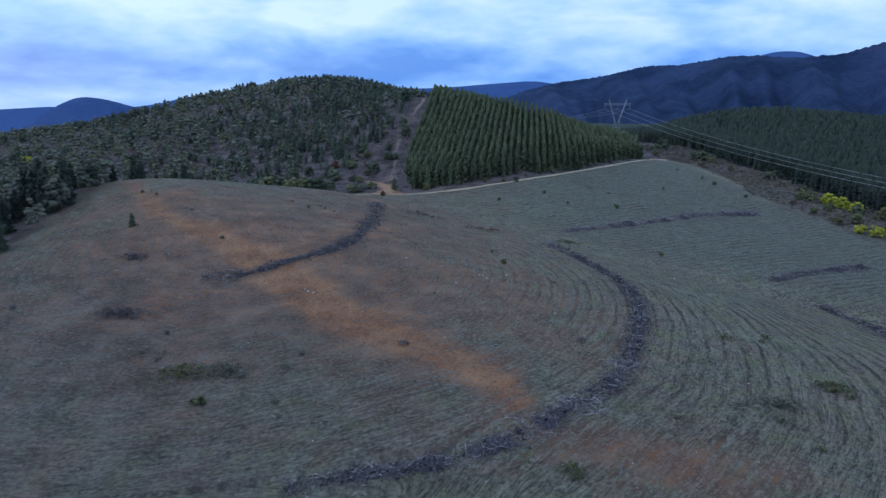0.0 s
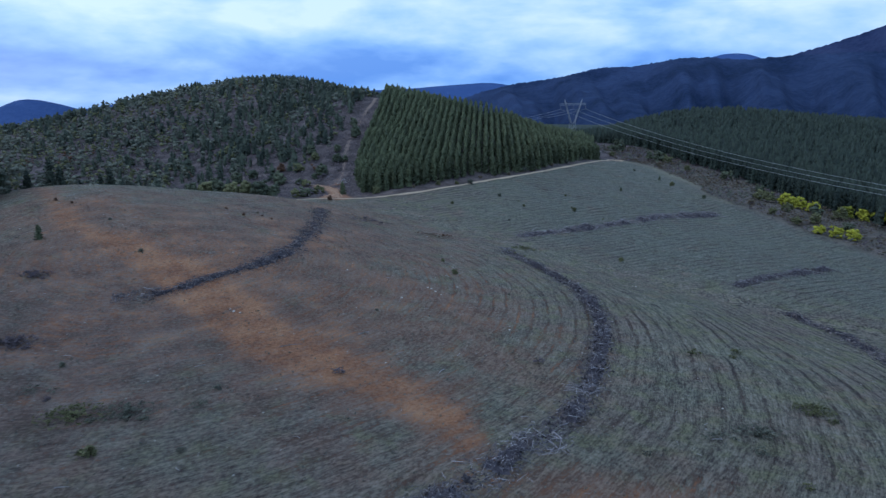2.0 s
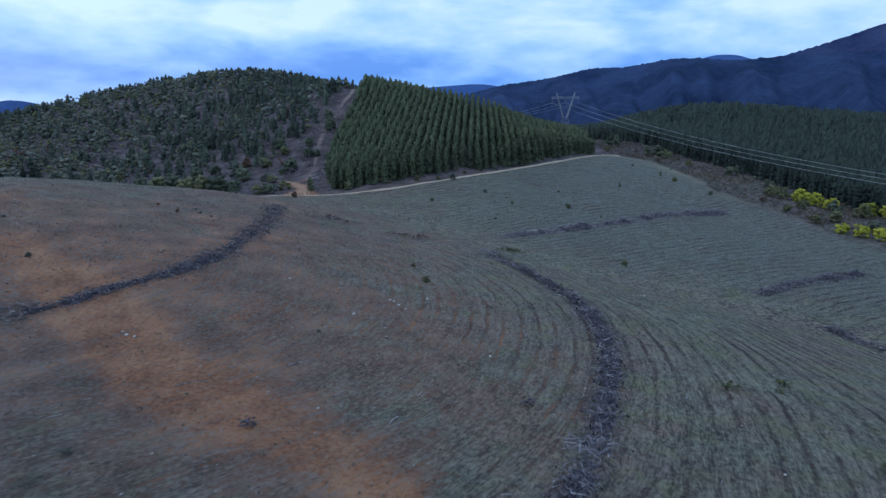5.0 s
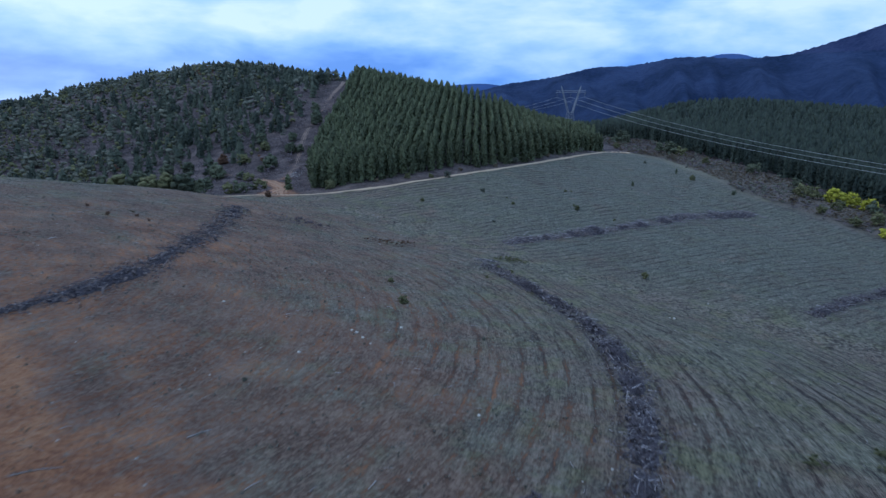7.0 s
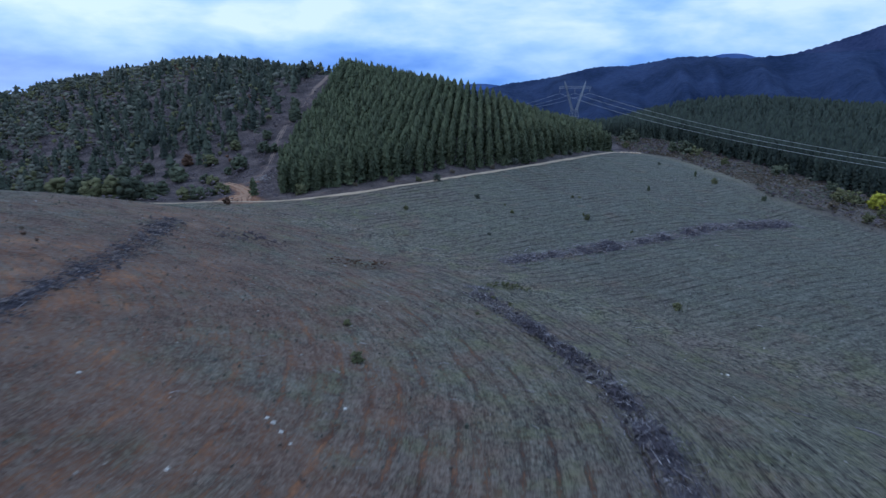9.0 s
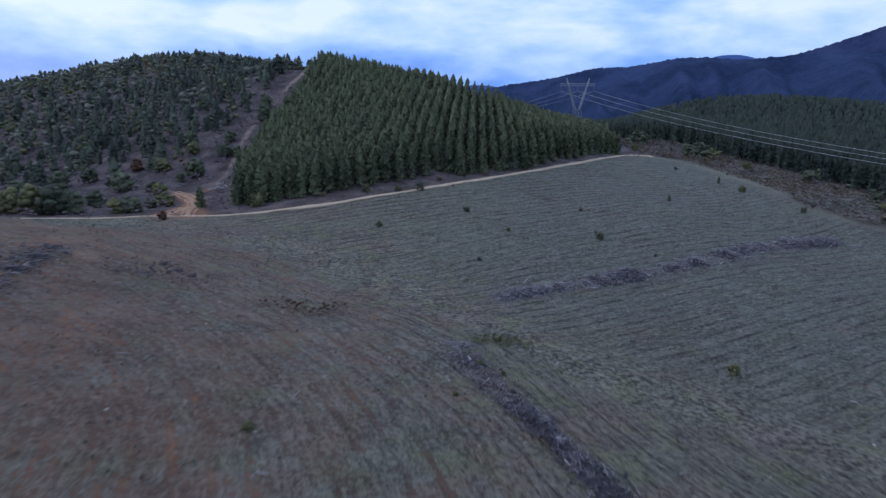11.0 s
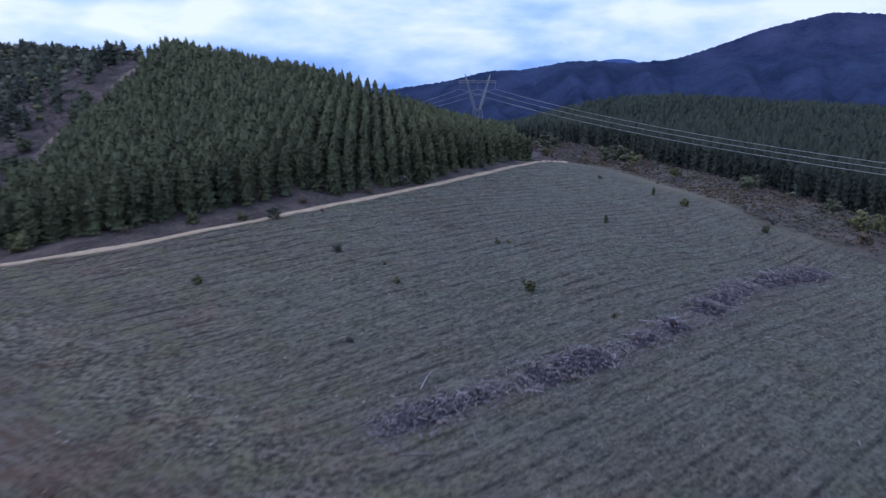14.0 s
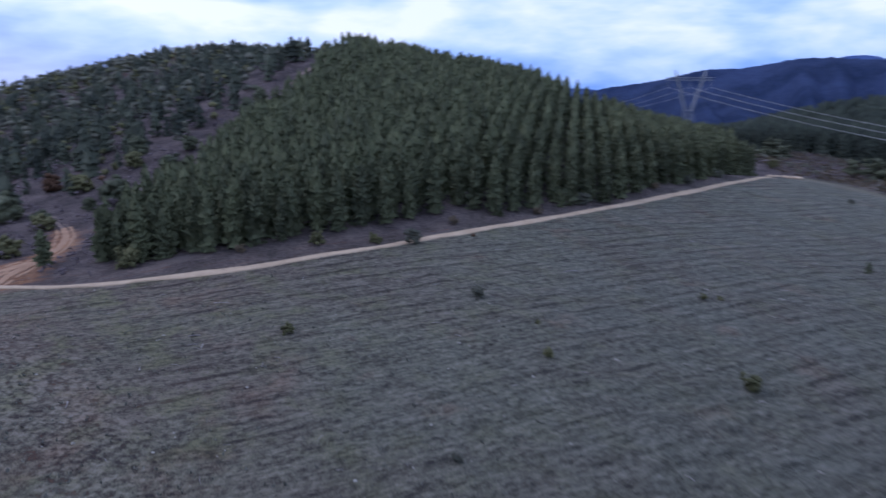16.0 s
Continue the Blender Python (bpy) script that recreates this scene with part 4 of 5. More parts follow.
def shrubs(rows, label, group, low=0.0, spread=0.5, seed=200, category="shrub"):
    for k, (x, y, h, mat) in enumerate(rows):
        h = h * (0.62 if "in the field" in group else 1.45 if "scrub strip" in group else 1.0)
        stand(broad_tree("shrub", h, mat, seed + k, label, category, low=low, spread=spread, group=group), x, y, 57.0 * k)


# (x, y, height, width)
for k, (x, y, h, w, mat) in enumerate([(-73.7, 311, 6.4, 7.6, M_FOOT), (-69.9, 287, 5.0, 4.6, M_FOOT), (-58.5, 273.5, 4.0, 4.6, M_OLIVE), (-55, 274, 4.4, 4.6, M_FOOT), (-51, 283, 3.8, 5.2, M_OLIVE), (-54, 282, 2.6, 3.6, M_FOOT),
                                       (-56, 319.5, 5.8, 6.8, M_FOOT), (-50.6, 333.4, 4.6, 5.6, M_FOOT), (-52.4, 345.5, 4.0, 4.6, M_FOOT), (-47, 333, 3.6, 3.2, M_FOOT), (-68, 327, 4.2, 7.4, M_OLIVE), (-60, 303.5, 3.4, 5.0, M_OLIVE), (-64, 308, 3.0, 5.0, M_FOOT), (-45.5, 365, 7.2, 4.4, M_FOOT), (-48, 380, 5.5, 4.0, M_FOOT),
                                       (-77, 330, 4.4, 4.4, M_RUST), (-58.6, 315, 3.0, 3.4, M_FOOT), (-89, 324, 4.8, 5.4, M_FOOT), (-95, 318, 6.0, 6.4, M_FOOT), (-103, 312, 5.0, 6.0, M_FOOT), (-84, 303, 3.0, 4.0, M_FOOT),
                                       (-73, 273.5, 8.2, 8.6, M_FOOT), (-79, 275.5, 7.6, 7.0, M_OLIVE), (-84.5, 274.5, 6.6, 6.6, M_OLIVE), (-90, 277, 7.4, 7.4, M_FOOT), (-96, 279, 7.0, 7.0, M_OLIVE), (-102, 278, 6.6, 6.8, M_FOOT), (-68.5, 275, 5.4, 4.4, M_FOOT), (-27.5, 279.5, 3.2, 3.6, M_OLIVE), (-62, 338, 4.0, 4.6, M_OLIVE), (-65, 345, 5.0, 5.0, M_FOOT)]):
    stand(broad_tree("bush", h, mat, 220 + k, "rounded grey-green bush among purple heath", "bush", 52, 13, 0.0, 0.36 * w / h, "bushes at the foot of the hill"), x, y, 57.0 * k)
shrubs([(37, 314, 2.6, M_GUM), (6, 285.4, 1.8, M_OLIVE), (-2, 282.6, 2.2, M_OLIVE), (-26.8, 276, 3.2, M_OLIVE), (60.6, 342, 2.2, M_GUM), (11.4, 285.6, 2.4, M_GUM), (-12, 279.5, 1.4, M_BRACKEN), (52, 331, 1.6, M_BRACKEN), (70, 355, 2.0, M_GUM), (29, 305.5, 1.5, M_BRACKEN), (16, 295.5, 1.5, M_BRACKEN)],
       "low olive bush on the verge of the track", "bushes along the track", 0.0, 0.5, 250)
shrubs([(-88, 102, 1.3, M_HEATH), (-90.5, 101, 1.1, M_HEATH), (-67, 101, 1.5, M_HEATH), (-64.5, 100.3, 1.2, M_HEATH), (-69.5, 101.5, 1.2, M_HEATH), (-47.5, 81, 1.5, M_OLIVE), (-45, 80.5, 1.2, M_GUM), (-40.5, 81, 1.4, M_GUM), (-38, 80.6, 1.2, M_GUM), (-31, 74, 1.0, M_GUM), (-31, 88, 1.2, M_GUM), (-61, 74, 1.0, M_GUM),
        (9, 59.7, 1.3, M_OLIVE), (52, 88.6, 1.8, M_OLIVE), (53.5, 86.6, 1.3, M_OLIVE), (39.4, 77.7, 1.6, M_GUM), (42, 71, 1.2, M_OLIVE), (50, 112, 1.2, M_OLIVE), (25, 76.5, 1.0, M_GUM), (-53.5, 86, 1.0, M_HEATH), (-77, 125, 1.3, M_HEATH), (-74.5, 124.3, 1.0, M_HEATH), (-24, 212, 1.2, M_HEATH), (-21.5, 210.5, 1.3, M_HEATH), (-19, 209, 1.1, M_HEATH), (-22, 208.5, 0.9, M_HEATH)],
       "low scrubby bush in the logged field", "low scrub in the field", 0.0, 0.95, 280)
shrubs([(23, 236.7, 1.4, M_GUM), (57, 242.5, 1.2, M_OLIVE), (48.6, 272.6, 1.4, M_OLIVE), (50.6, 272.8, 1.1, M_OLIVE), (19.5, 290.5, 1.0, M_RUST), (95.8, 347, 1.8, M_GUM), (-62.4, 139, 1.6, M_GUM), (-77, 157.5, 1.0, M_GUM), (-52, 178, 1.2, M_RUST), (-96, 170, 1.3, M_RUST), (-91, 168, 1.2, M_RUST), (-58, 183, 1.0, M_RUST), (-48, 181, 1.0, M_RUST), (-50, 184, 1.0, M_BRACKEN), (-45, 179, 0.9, M_RUST),
        (17, 178, 1.0, M_OLIVE), (-12, 120, 0.8, M_GUM), (14, 140, 0.9, M_GUM), (29, 262, 0.9, M_OLIVE), (20, 187, 1.3, M_OLIVE), (22.5, 185, 1.1, M_OLIVE)],
       "knee-high sapling standing in the field", "saplings in the field", 0.0, 0.5, 320, "sapling")
shrubs([(107.5, 446, 3.2, M_FOOT), (111, 449, 2.6, M_FOOT), (100, 412, 2.2, M_OLIVE), (121, 406, 4.2, M_FOOT), (124.6, 400, 5.0, M_FOOT), (128, 396, 3.6, M_OLIVE), (143.4, 350, 3.8, M_FOOT), (136, 296, 3.4, M_OLIVE), (139, 292, 3.6, M_OLIVE), (104.6, 315, 1.6, M_OLIVE), (119, 470, 5.0, M_FOOT), (112, 440, 4.0, M_FOOT), (111, 292.6, 1.2, M_FOOT), (131, 372, 2.6, M_OLIVE), (118, 380, 2.0, M_BRACKEN), (146, 318, 3.0, M_FOOT), (151, 276, 3.4, M_FOOT), (156, 268, 3.6, M_OLIVE), (143, 262, 3.0, M_OLIVE), (149, 250, 3.0, M_FOOT), (134, 258, 2.4, M_OLIVE), (140, 278, 2.8, M_OLIVE), (128, 284, 2.0, M_BRACKEN), (131, 272, 2.2, M_OLIVE)],
       "grey-green bush in the scrub beside the field", "bushes in the scrub strip", 0.02, 0.5, 360)
for k, (x, y, h) in enumerate([(22.5, 302, 3.6), (41, 318, 4.6), (-40.5, 277.5, 5.4), (33, 311, 3.0), (66, 350, 3.4)]):
    e = pine_tree("young_pine", h, bough_crown(rng, 9, 6, 90, 0.28, 0.02), 90 + k, "dark green self-sown young pine near the track")
    stand(tagged(e, group="young pines by the track"), x, y, 40 * k)


def brush_patch(x, y, rx, ry, count, mat, seed, label):
    """A low uneven patch of brush, thinning out towards its rim."""
    r = np.random.RandomState(seed)
    count = int(count * 1.6)
    a, q = r.uniform(0, 6.28, count), r.uniform(0, 1, count) ** 0.7
    bx, by = x + rx * q * np.cos(a), y + ry * q * np.sin(a)
    scatter("low_brush", twiggy, on_ground(bx, by, 0.08), r.uniform(0.4, 1.1, count) * (1.1 - 0.5 * q), mat, r, label, "brush", squash=r.uniform(1.0, 1.8, count))


twiggy = [leaf_crown(rng, 1, 16, 0.5, 0.0, 0.7, 0.16, 0.09) for _ in range(8)]
for k, (x, y, rx, ry, count, mat, label) in enumerate([
        (-22.8, 207, 7.0, 6.0, 90, M_HEATH, "dark brown low brush in the hollow of the field"), (-2, 203, 8.0, 4.5, 60, M_RUST, "reddish dead brush scattered through the grass"),
        (-67, 101.5, 5.0, 2.6, 130, M_HEATH, "dark brown low brush on the slope"), (-77, 125.5, 4.0, 2.0, 70, M_HEATH, "dark brown low brush near the knoll"),
        (-48, 81.6, 5.0, 3.0, 130, M_OLIVE, "olive-green low brush in the field"), (-41, 82, 4.6, 2.6, 90, M_GUM, "grey-green low brush in the field"),
        (41.7, 82.7, 4.0, 2.0, 70, M_GUM, "grey-green low brush between the rows"), (52.3, 89.7, 3.5, 2.0, 70, M_OLIVE, "olive-green low brush between the rows"),
        (8.5, 61, 1.7, 1.1, 34, M_OLIVE, "small olive-green clump of brush"), (23.5, 196, 4.0, 2.2, 60, M_OLIVE, "yellow-green brush past the end of the windrow"),
        (-15.3, 94.2, 0.9, 0.6, 16, M_HEATH, "small dark brush on the bare clay"), (15.4, 103.1, 0.9, 0.6, 14, M_HEATH, "small dark brush between the rows"),
        (-42.3, 73.4, 1.4, 0.9, 26, M_OLIVE, "small olive-green clump of brush on the slope"), (-32.2, 83.5, 1.2, 0.8, 18, M_GUM, "grey-green tuft of brush on the slope"),
        (35.5, 81, 2.4, 1.2, 30, M_GUM, "straggling grey-green brush near the gully"), (43.5, 111.8, 1.0, 0.7, 14, M_OLIVE, "small olive tuft of brush between the rows"),
        (52, 115.3, 1.3, 0.8, 18, M_OLIVE, "olive-green tuft of brush between the rows"), (-55.5, 88, 3.0, 1.2, 22, M_GUM, "thin grey-green brush on the slope")]):
    brush_patch(x, y, rx, ry, count, mat, 700 + k, label)

# ---------------------------------------------------------------- logs and stones
def fallen_log(x, y, length, turn, radius, seed):
    """A weathered log with a bend, tapering, with a broken side branch."""
    r = np.random.RandomState(seed)
    u = np.linspace(-0.5, 0.5, 6)
    a = radians(turn)
    bend = 0.05 * length * np.sin(u * 3.1 + r.uniform(0, 3))
    px_, py_ = x + u * length * np.cos(a) - bend * np.sin(a), y + u * length * np.sin(a) + bend * np.cos(a)
    pts = np.stack([px_, py_, height(px_, py_) + radius * 0.8], 1)
    v = [tube(pts, radius * np.linspace(1.1, 0.6, 6), 7)]
    q = pts[3]
    v.append(tube([q, q + (0.25 * np.cos(a + 0.9), 0.25 * np.sin(a + 0.9), 0.12), q + (0.6 * np.cos(a + 0.9), 0.6 * np.sin(a + 0.9), 0.22)], [radius * 0.5, radius * 0.4, radius * 0.2], 5))
    ob = mesh_object("fallen_log", *join(v), M_STICK)
    return tagged(ob, "bleached grey log lying in the grass", "log", "fallen logs")


for k, (x, y, l, turn) in enumerate([(-23.8, 102.9, 4.2, 25), (-42, 68, 1.8, 10), (14.6, 62, 3.0, 70), (30.5, 227, 4.6, 60), (33.4, 216.2, 3.2, 95), (65.3, 229, 3.2, 40), (49, 221, 2.6, 20), (28, 213.4, 3.6, 5), (9.6, 224.7, 3.4, -20), (-13.4, 110, 2.6, 40), (50.8, 151.6, 3.0, -30), (56.7, 149, 3.4, -30), (17.2, 191, 2.2, 60), (26, 215, 2.4, 110), (111, 267, 4.0, -35), (71, 244, 2.0, 100)]):
    fallen_log(x, y, l * 0.9, turn, 0.055 + 0.012 * (k % 4), 400 + k)


def stone(x, y, size, seed, mat=M_STONE):
    """A rough pale stone half sunk in the grass."""
    r = np.random.RandomState(seed)
    bm = bmesh.new()
    bmesh.ops.create_icosphere(bm, subdivisions=2, radius=size)
    for v in bm.verts:
        v.co *= 1 + 0.28 * noise.noise(v.co * (1.6 / size) + Vector((seed, 0, 0)))
        v.co.z *= 0.65
    me = bpy.data.meshes.new("stone")
    bm.to_mesh(me)
    bm.free()
    me.materials.append(mat)
    ob = new("stone", me)
    ob.matrix_basis = pose(x, y, float(height(x, y)) + size * 0.2, 0, 0, r.uniform(0, 360))
    return tagged(ob, "pale weathered stone lying in the grass", "stone", "pale stones")


# the last two entries are stand-ins for a scrap of white plastic sheet
for k, (x, y, s) in enumerate([(-2.4, 136.4, 0.24), (-1.5, 135.2, 0.22), (-3.1, 137.2, 0.18), (-0.4, 133.6, 0.15), (-36.4, 114.6, 0.24), (-35.2, 114.2, 0.2), (-37.2, 115.3, 0.17), (39.4, 89.6, 0.16), (3, 141, 0.2), (12, 118, 0.2), (-8, 128, 0.2), (-20, 140, 0.22), (58, 176, 0.16), (47.1, 162.5, 0.22), (46.5, 162.9, 0.16)]):
    stone(x, y, s, 500 + k)
for k in range(16):
    a, q = rng.uniform(0, 6.28), rng.uniform(0, 1) ** 0.5
    stone(98 + 5.5 * q * np.cos(a), 392 + 4 * q * np.sin(a), rng.uniform(0.35, 0.85), 540 + k, M_TRACK)

# cleared stones and logs beside the foot of the hill track
for k in range(22):
    a, q = rng.uniform(0, 6.28), rng.uniform(0, 1) ** 0.5
    stone(-43.8 + 3.0 * q * np.cos(a), 303.5 + 5.0 * q * np.sin(a), rng.uniform(0.16, 0.36), 580 + k, M_STICK)
for k in range(9):
    fallen_log(-43.6 + rng.uniform(-2.6, 2.6), 304 + rng.uniform(-4.5, 4.5), rng.uniform(1.6, 3.6), rng.uniform(-40, 60), 0.11, 440 + k)

# ---------------------------------------------------------------- power line
def lattice_tower(x, y, z0, turn):
    """A V-headed lattice tower: four legs to a waist, two diverging masts, a crossbeam and hanging insulators."""
    e = new("transmission_tower")
    waist, head = 20.4, 36.5

    def strut(a, b, r=0.09):
        return tube([a, b], [r, r], 4)

    def lattice(foot, top, wide0, wide1, bays):
        foot, top = np.array(foot, float), np.array(top, float)
        out, last = [], None
        for k in range(bays + 1):
            u = k / bays
            c, w = foot + (top - foot) * u, wide0 + (wide1 - wide0) * u
            ring = [c + np.array(q) * w for q in ((1, 1, 0), (-1, 1, 0), (-1, -1, 0), (1, -1, 0))]
            for j in range(4):
                out.append(strut(ring[j], ring[(j + 1) % 4], 0.04))
                if last is not None:
                    out.append(strut(last[j], ring[j], 0.07))
                    out.append(strut(last[j], ring[(j + 1) % 4], 0.032))
                    out.append(strut(last[(j + 1) % 4], ring[j], 0.04))
            last = ring
        return join(out)

    mesh_object("leg_frame", *lattice((0, 0, -1.5), (0, 0, waist), 4.2, 1.5, 6), M_STEEL, parent=e)
    for s in (-1, 1):
        mast = mesh_object("mast", *lattice((1.3 * s, 0, waist), (5.6 * s, 0, head - 3.2), 0.5, 0.32, 7), M_STEEL, parent=e)
        mesh_object("earth_peak", *lattice((5.6 * s, 0, head - 3.2), (6.6 * s, 0, head), 0.4, 0.08, 3), M_STEEL, parent=mast)
    beam = []
    for k in range(16):
        a, b = -9.9 + 19.8 * k / 16, -9.9 + 19.8 * (k + 1) / 16
        for v in (-0.5, 0.5):
            beam.append(strut((a, v, head - 3.9), (b, v, head - 3.9), 0.09))
            beam.append(strut((a, v, head - 2.8), (b, v, head - 2.8), 0.08))
            beam.append(strut((a, v, head - 3.9), (b, v, head - 2.8), 0.04))
    crossbeam = mesh_object("crossbeam", *join(beam), M_STEEL, parent=e)
    for s in (-9.4, 0, 9.4):
        v = [tube([(s, 0, head - 3.9), (s, 0, head - 6.7)], [0.04, 0.04], 5)]
        v += [tube([(s, 0, head - 4.2 - 0.2 * j), (s, 0, head - 4.28 - 0.2 * j)], [0.16, 0.12], 6) for j in range(11)]
        tagged(mesh_object("insulator", *join(v), M_GLASS, parent=crossbeam), "brown porcelain insulator string")
    tagged(e, "grey galvanised lattice transmission tower in a cleared easement", "pylon")
    e.matrix_basis = pose(x, y, z0, 0, 0, turn)
    return e


LINE_TURN = 15.0
PX, PY, PZ = 90.5, 492.0, -20.2
lattice_tower(PX, PY, PZ, LINE_TURN)
along = np.array((np.sin(radians(165)), np.cos(radians(165))))
cross = np.array((np.cos(radians(LINE_TURN)), np.sin(radians(LINE_TURN))))
z_clamp = PZ + 36.5 - 6.7
for k, off in enumerate((-9.4, 0, 9.4)):
    for reach, dip in ((536, 18.0), (-420, 15.0)):
        s = np.linspace(0, abs(reach), 60)
        half = abs(reach) / 2
        z = z_clamp - dip * (1 - ((s - half) / half) ** 2) - (0.02 * s if reach < 0 else 0)
        xy = np.array((PX, PY)) + cross * off + along * (np.sign(reach) * s)[:, None]
        for twin in (-0.2, 0.2):
            v, f = tube(np.concatenate([xy + cross * twin, z[:, None]], 1), np.full(60, 0.03), 4)
            ob = mesh_object("power_cable", v, f, M_WIRE)
            tagged(ob, "pale grey aluminium power cable hanging from the tower", "cable", "power line cables")


# ---------------------------------------------------------------- windrows of logging slash
def windrow(name, line, width, high, seed, label, singles=0, broken=0.3, thick_of=1.0):
    """A long heap of branches: a dark lumpy core with pale sticks thrown over it."""
    r = np.random.RandomState(seed)
    e = new(name)
    p = spline(line, 0.6)
    d = np.gradient(p, axis=0)
    d /= np.linalg.norm(d, axis=1, keepdims=True)
    nrm = np.stack([-d[:, 1], d[:, 0]], 1)
    n, prof = len(p), np.linspace(-1, 1, 11)
    smooth_noise = np.convolve(r.normal(size=n + 10), np.ones(11) / 11, "valid")[:n]
    wide = width / 2 * (1 + 0.9 * smooth_noise)
    u = np.linspace(0, 1, n)
    ends = np.clip(np.minimum(u, 1 - u) * 14, 0.15, 1)
    tall = high * ends * np.clip(0.62 + 0.9 * wobble(p[:, 0], p[:, 1], 0.35, seed + 60) + 1.6 * np.convolve(r.normal(size=n + 6), np.ones(7) / 7, "valid")[:n] - broken, 0.0, 1.7)
    xy = p[:, None] + nrm[:, None] * (0.68 * prof[None, :, None] * wide[:, None, None])
    dome = np.clip(1 - prof**2, 0, 1)[None] * tall[:, None]
    z = height(xy[..., 0], xy[..., 1]) - 0.12 + dome * (0.25 + 0.75 * r.uniform(size=(n, 11)))
    xy = xy + r.normal(size=xy.shape) * 0.12
    i = (np.arange(n - 1)[:, None] * 11 + np.arange(10)[None]).ravel()
    mesh_object("debris_core", np.concatenate([xy, z[..., None]], 2).reshape(-1, 3), np.stack([i, i + 11, i + 12, i + 1], 1), M_SLASH, parent=e)
    count = int(n * 0.6 * 62 * thick_of)
    j, v = r.randint(0, n, count), r.normal(size=count) * 0.68
    c = p[j] + nrm[j] * (v * wide[j])[:, None]
    ground = height(c[:, 0], c[:, 1])
    h = ground + np.clip(1 - v * v, 0, 1) * tall[j] * r.uniform(0.4, 1.1, count) + 0.03
    long = r.gamma(2.0, 0.24, count) + 0.18 + (r.uniform(size=count) < 0.05) * r.uniform(0.6, 2.2, count)
    a = np.where(r.uniform(size=count) < 0.45, np.arctan2(d[j, 1], d[j, 0]) + r.normal(size=count) * 0.7, r.uniform(0, 6.28, count))
    tilt = r.normal(size=count) * 0.2
    w = np.stack([np.cos(a) * np.cos(tilt), np.sin(a) * np.cos(tilt), np.sin(tilt)], 1) * long[:, None] / 2
    q = np.concatenate([c, h[:, None]], 1)
    bend = r.normal(size=(count, 3)) * 0.07 * long[:, None]
    thick = r.uniform(0.016, 0.048, count) * (0.75 + 0.2 * long)
    fine, pale = [], []
    for k in range(count):
        t = tube([q[k] - w[k], q[k] + w[k] + bend[k]], np.array((1.0, 0.45)) * thick[k], 3)
        bright = k % 8 == 0
        if k < singles:
            mesh_object("branch", *t, M_PALE_TWIG if bright else M_TWIG, parent=e)
        else:
            (pale if bright else fine).append(t)
    tagged(mesh_object("branch_tangle", *join(fine), M_TWIG, parent=e), "tangled dark grey weathered branches", kind="stuff")
    tagged(mesh_object("pale_branch_tangle", *join(pale), M_PALE_TWIG, parent=e), "pale bleached sticks", kind="stuff")
    # clods, bark and stump pieces pushed up with the branches
    count = int(n * 0.6 * 13 * thick_of)
    j, v = r.randint(0, n, count), r.normal(size=count) * 0.55
    c = p[j] + nrm[j] * (v * wide[j])[:, None]
    h = height(c[:, 0], c[:, 1]) + np.clip(1 - v * v, 0, 1) * tall[j] * r.uniform(0.2, 0.8, count)
    size = r.gamma(2.0, 0.06, count) + 0.05
    clods = []
    for k in range(count):
        turn = np.array(Euler(r.uniform(0, 6.28, 3)).to_matrix())
        clods.append(((LUMP * r.uniform(0.6, 1.3, (12, 1)) * size[k] * (1.5, 0.8, 0.6)) @ turn + (c[k, 0], c[k, 1], h[k]), LUMP_FACES))
    tagged(mesh_object("bark_rubble", *join(clods), M_CLOD, parent=e), "lumps of soil, bark and stump wood", kind="stuff")
    return tagged(e, label, "windrow", "slash windrows")


ROW_A = [(-25, 57), (-19, 58.8), (-9.7, 60.6), (-3, 63.6), (3.5, 68), (9.5, 76), (15.5, 82.3), (20.3, 91.5), (25.2, 105.5), (29, 119), (30.6, 129), (31, 142), (29.7, 156), (27, 166), (23, 176.5), (17.4, 191)]
ROW_L = [(-59, 118.4), (-51.5, 121), (-45.2, 127), (-38.3, 135.6), (-34, 147), (-33.7, 160), (-34, 174), (-35, 192), (-37, 209)]
ROW_R = [(24.4, 216.8), (31, 221.3), (41.7, 226.5), (51, 231), (58.8, 236), (69, 243.5), (91.5, 263), (110, 272)]
ROW_E = [(75.7, 172), (84, 178.5), (93.7, 185.4), (116.7, 201.5)]
ROW_F = [(80.6, 155), (83.1, 148.4), (86.4, 142), (86.3, 134), (84, 118)]
windrow("slash_windrow", ROW_A, 3.6, 0.9, 1, "long heap of grey branches curving through the field", 150, 0.1)
windrow("slash_windrow", ROW_R, 5.8, 1.1, 2, "broken heap of grey branches on the far slope", 110, -0.15)
windrow("slash_windrow", ROW_L, 4.6, 0.45, 3, "heap of grey branches round the red knoll", 40, 0.25, 0.8)
windrow("slash_windrow", ROW_E, 3.8, 0.9, 4, "short heap of dark branches in the hollow", 0, 0.0)
windrow("slash_windrow", ROW_F, 3.6, 0.8, 5, "low heap of branches beside the gully", 0, 0.0)



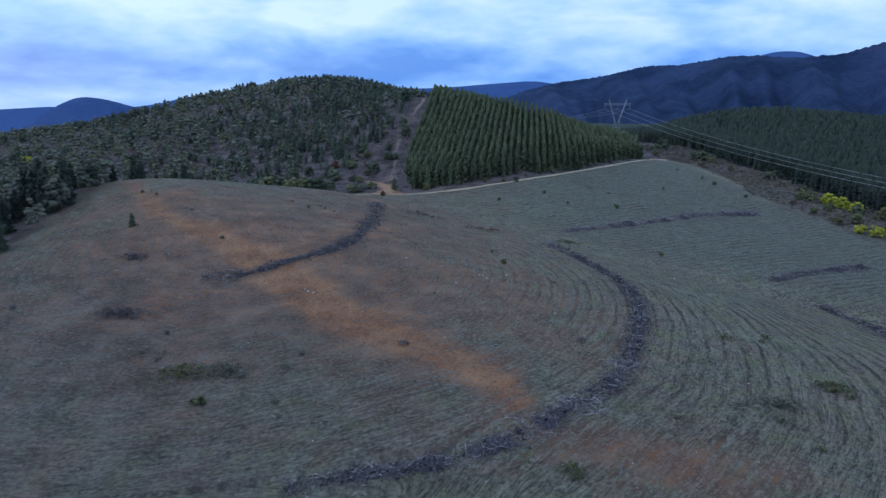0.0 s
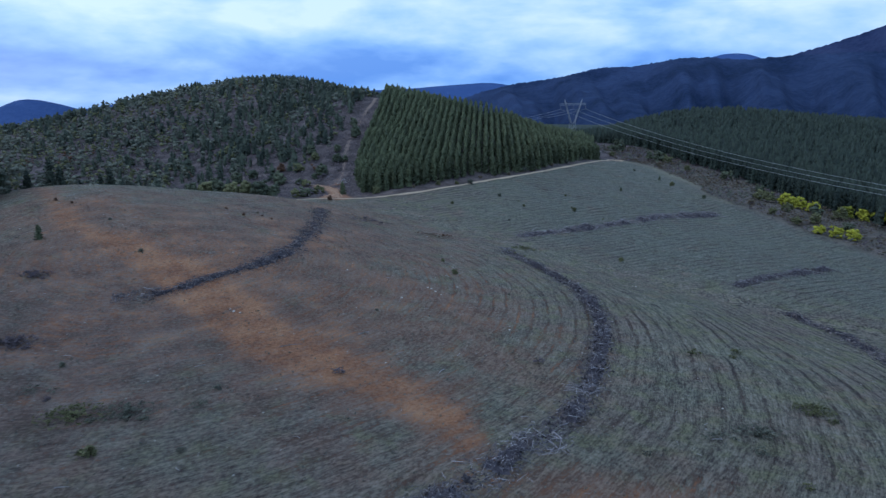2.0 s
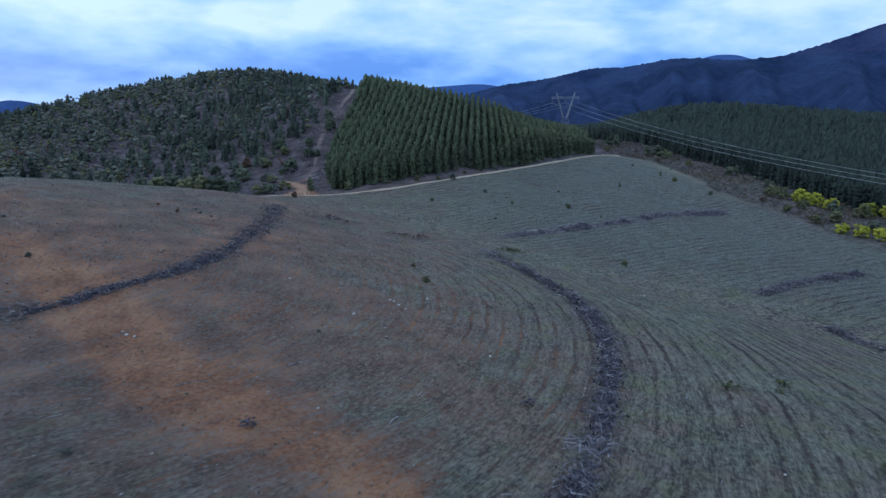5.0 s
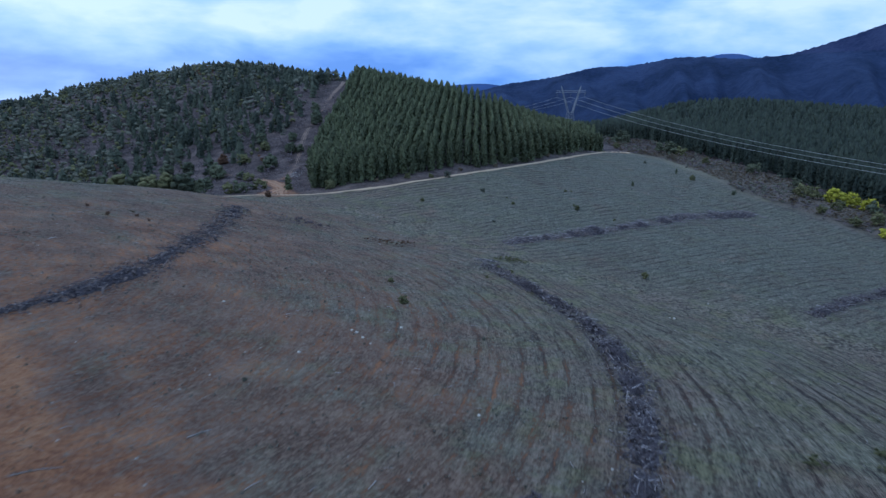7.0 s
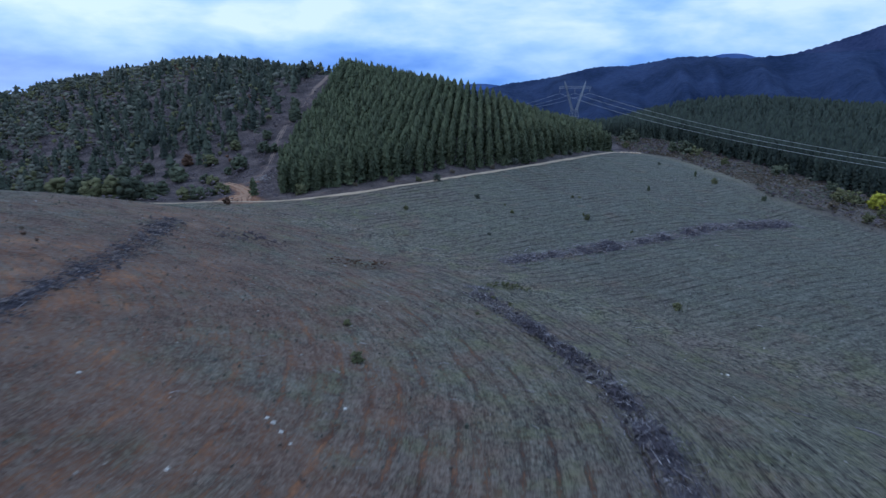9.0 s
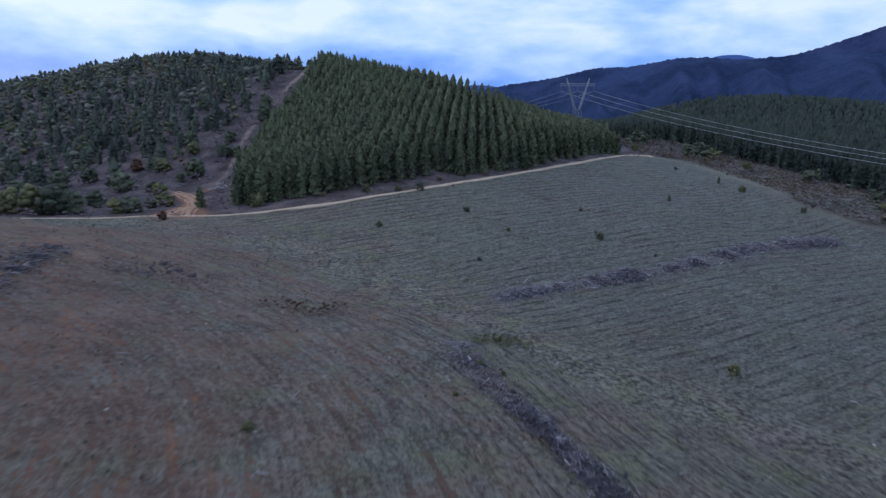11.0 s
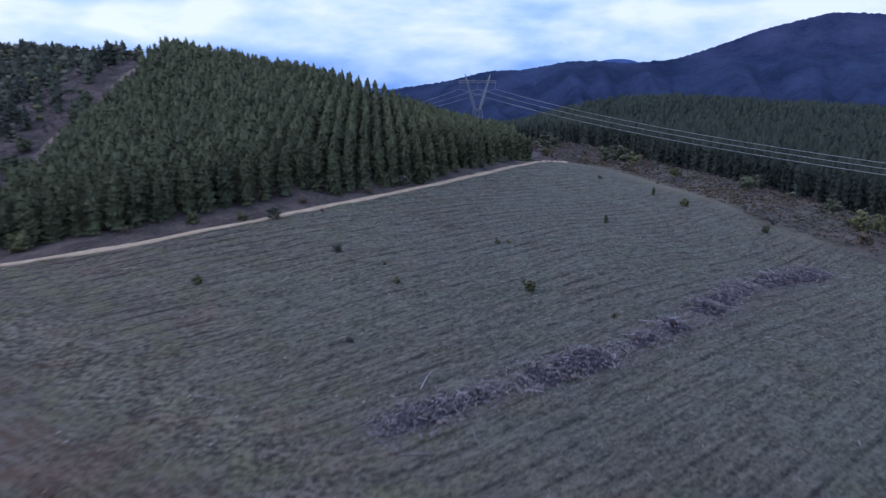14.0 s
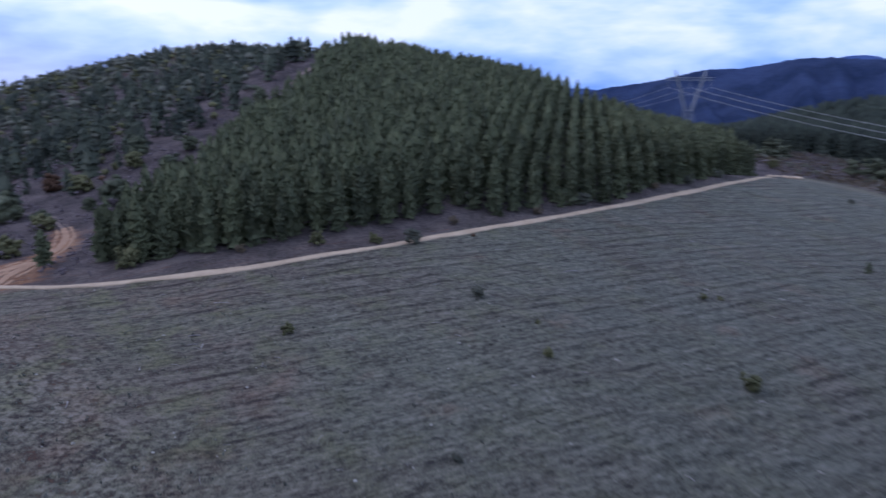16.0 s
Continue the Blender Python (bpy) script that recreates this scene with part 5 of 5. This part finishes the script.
def branch_heap(x, y, radius, seed, stout=1.0):
    """A loose fan of cut branches fallen from the windrow."""
    r = np.random.RandomState(seed)
    e = new("branch_heap")
    for k in range(90):
        a, q = r.uniform(0, 6.28), radius * r.uniform(0, 1) ** 0.6
        cx_, cy_ = x + q * np.cos(a) * 1.3, y + q * np.sin(a)
        l, b = r.uniform(0.7, 3.3), r.uniform(0, 6.28)
        way = np.array((np.cos(b), np.sin(b), r.normal() * 0.14)) * l / 2
        c = np.array((cx_, cy_, float(height(cx_, cy_)) + 0.12 + r.uniform(0, 0.35) * (1 - q / radius)))
        mesh_object("branch", *tube([c - way, c + r.normal(size=3) * 0.05 * l, c + way], np.array((1, 0.8, 0.4)) * r.uniform(0.018, 0.042) * stout, 4), M_PALE_TWIG if r.uniform() < 0.12 + 0.2 * stout else M_TWIG, parent=e)
    return tagged(e, "loose fan of pale cut branches beside the windrow", "branches", "branch heaps")


branch_heap(12.0, 77.3, 3.0, 901, 1.5)
branch_heap(20.6, 94.0, 2.2, 902, 1.2)
branch_heap(18.0, 193.0, 1.8, 903, 0.7)

# ---------------------------------------------------------------- grass over the field
tuft = []
for _ in range(5):
    b = np.zeros((3, 3)) + rng.uniform(-0.2, 0.2, (3, 3)) * (1, 1, 0)
    t = b + np.stack([rng.uniform(-0.8, 0.8, 3), rng.uniform(-0.8, 0.8, 3), rng.uniform(0.5, 1.0, 3)], 1)
    tuft.append(blades(rng, b, t, rng.uniform(0.15, 0.3, 3), rng.uniform(0, 3.14, 3)))
gx, gy = hill_places(26000, -105, 125, 55, 330, lambda x, y: wild_mask(x, y) < 0.4)
scatter("grass_tussocks", tuft, on_ground(gx, gy, 0.03), rng.uniform(0.12, 0.36, gx.size), M_GRASS, rng, "dry grey-green grass tussocks over the field", "grass")

chip = []
for _ in range(6):
    v, f = tube([(-0.5, 0, 0.05), (0, rng.uniform(-0.08, 0.08), 0.12), (0.5, 0, 0.06)], np.array((0.035, 0.03, 0.015)) * rng.uniform(0.7, 1.6), 3)
    chip.append((v, np.concatenate([f[:, :3], f[:, [0, 2, 3]]])))
cx, cy = hill_places(1800, -105, 125, 55, 330, lambda x, y: wild_mask(x, y) < 0.3)
scatter("scattered_sticks", chip, on_ground(cx, cy, 0.0), rng.gamma(2.0, 0.22, cx.size) + 0.15, M_STICK, rng, "bleached sticks scattered over the field", "sticks")
bit = [(LUMP * rng.uniform(0.6, 1.2, (12, 1)) * (1, 1, 0.6), LUMP_FACES) for _ in range(5)]
cx, cy = hill_places(900, -105, 125, 55, 330, lambda x, y: wild_mask(x, y) < 0.3)
scatter("pebbles", bit, on_ground(cx, cy, 0.0), rng.uniform(0.06, 0.20, cx.size), M_STONE, rng, "pale pebbles and wood chips in the grass", "pebbles")
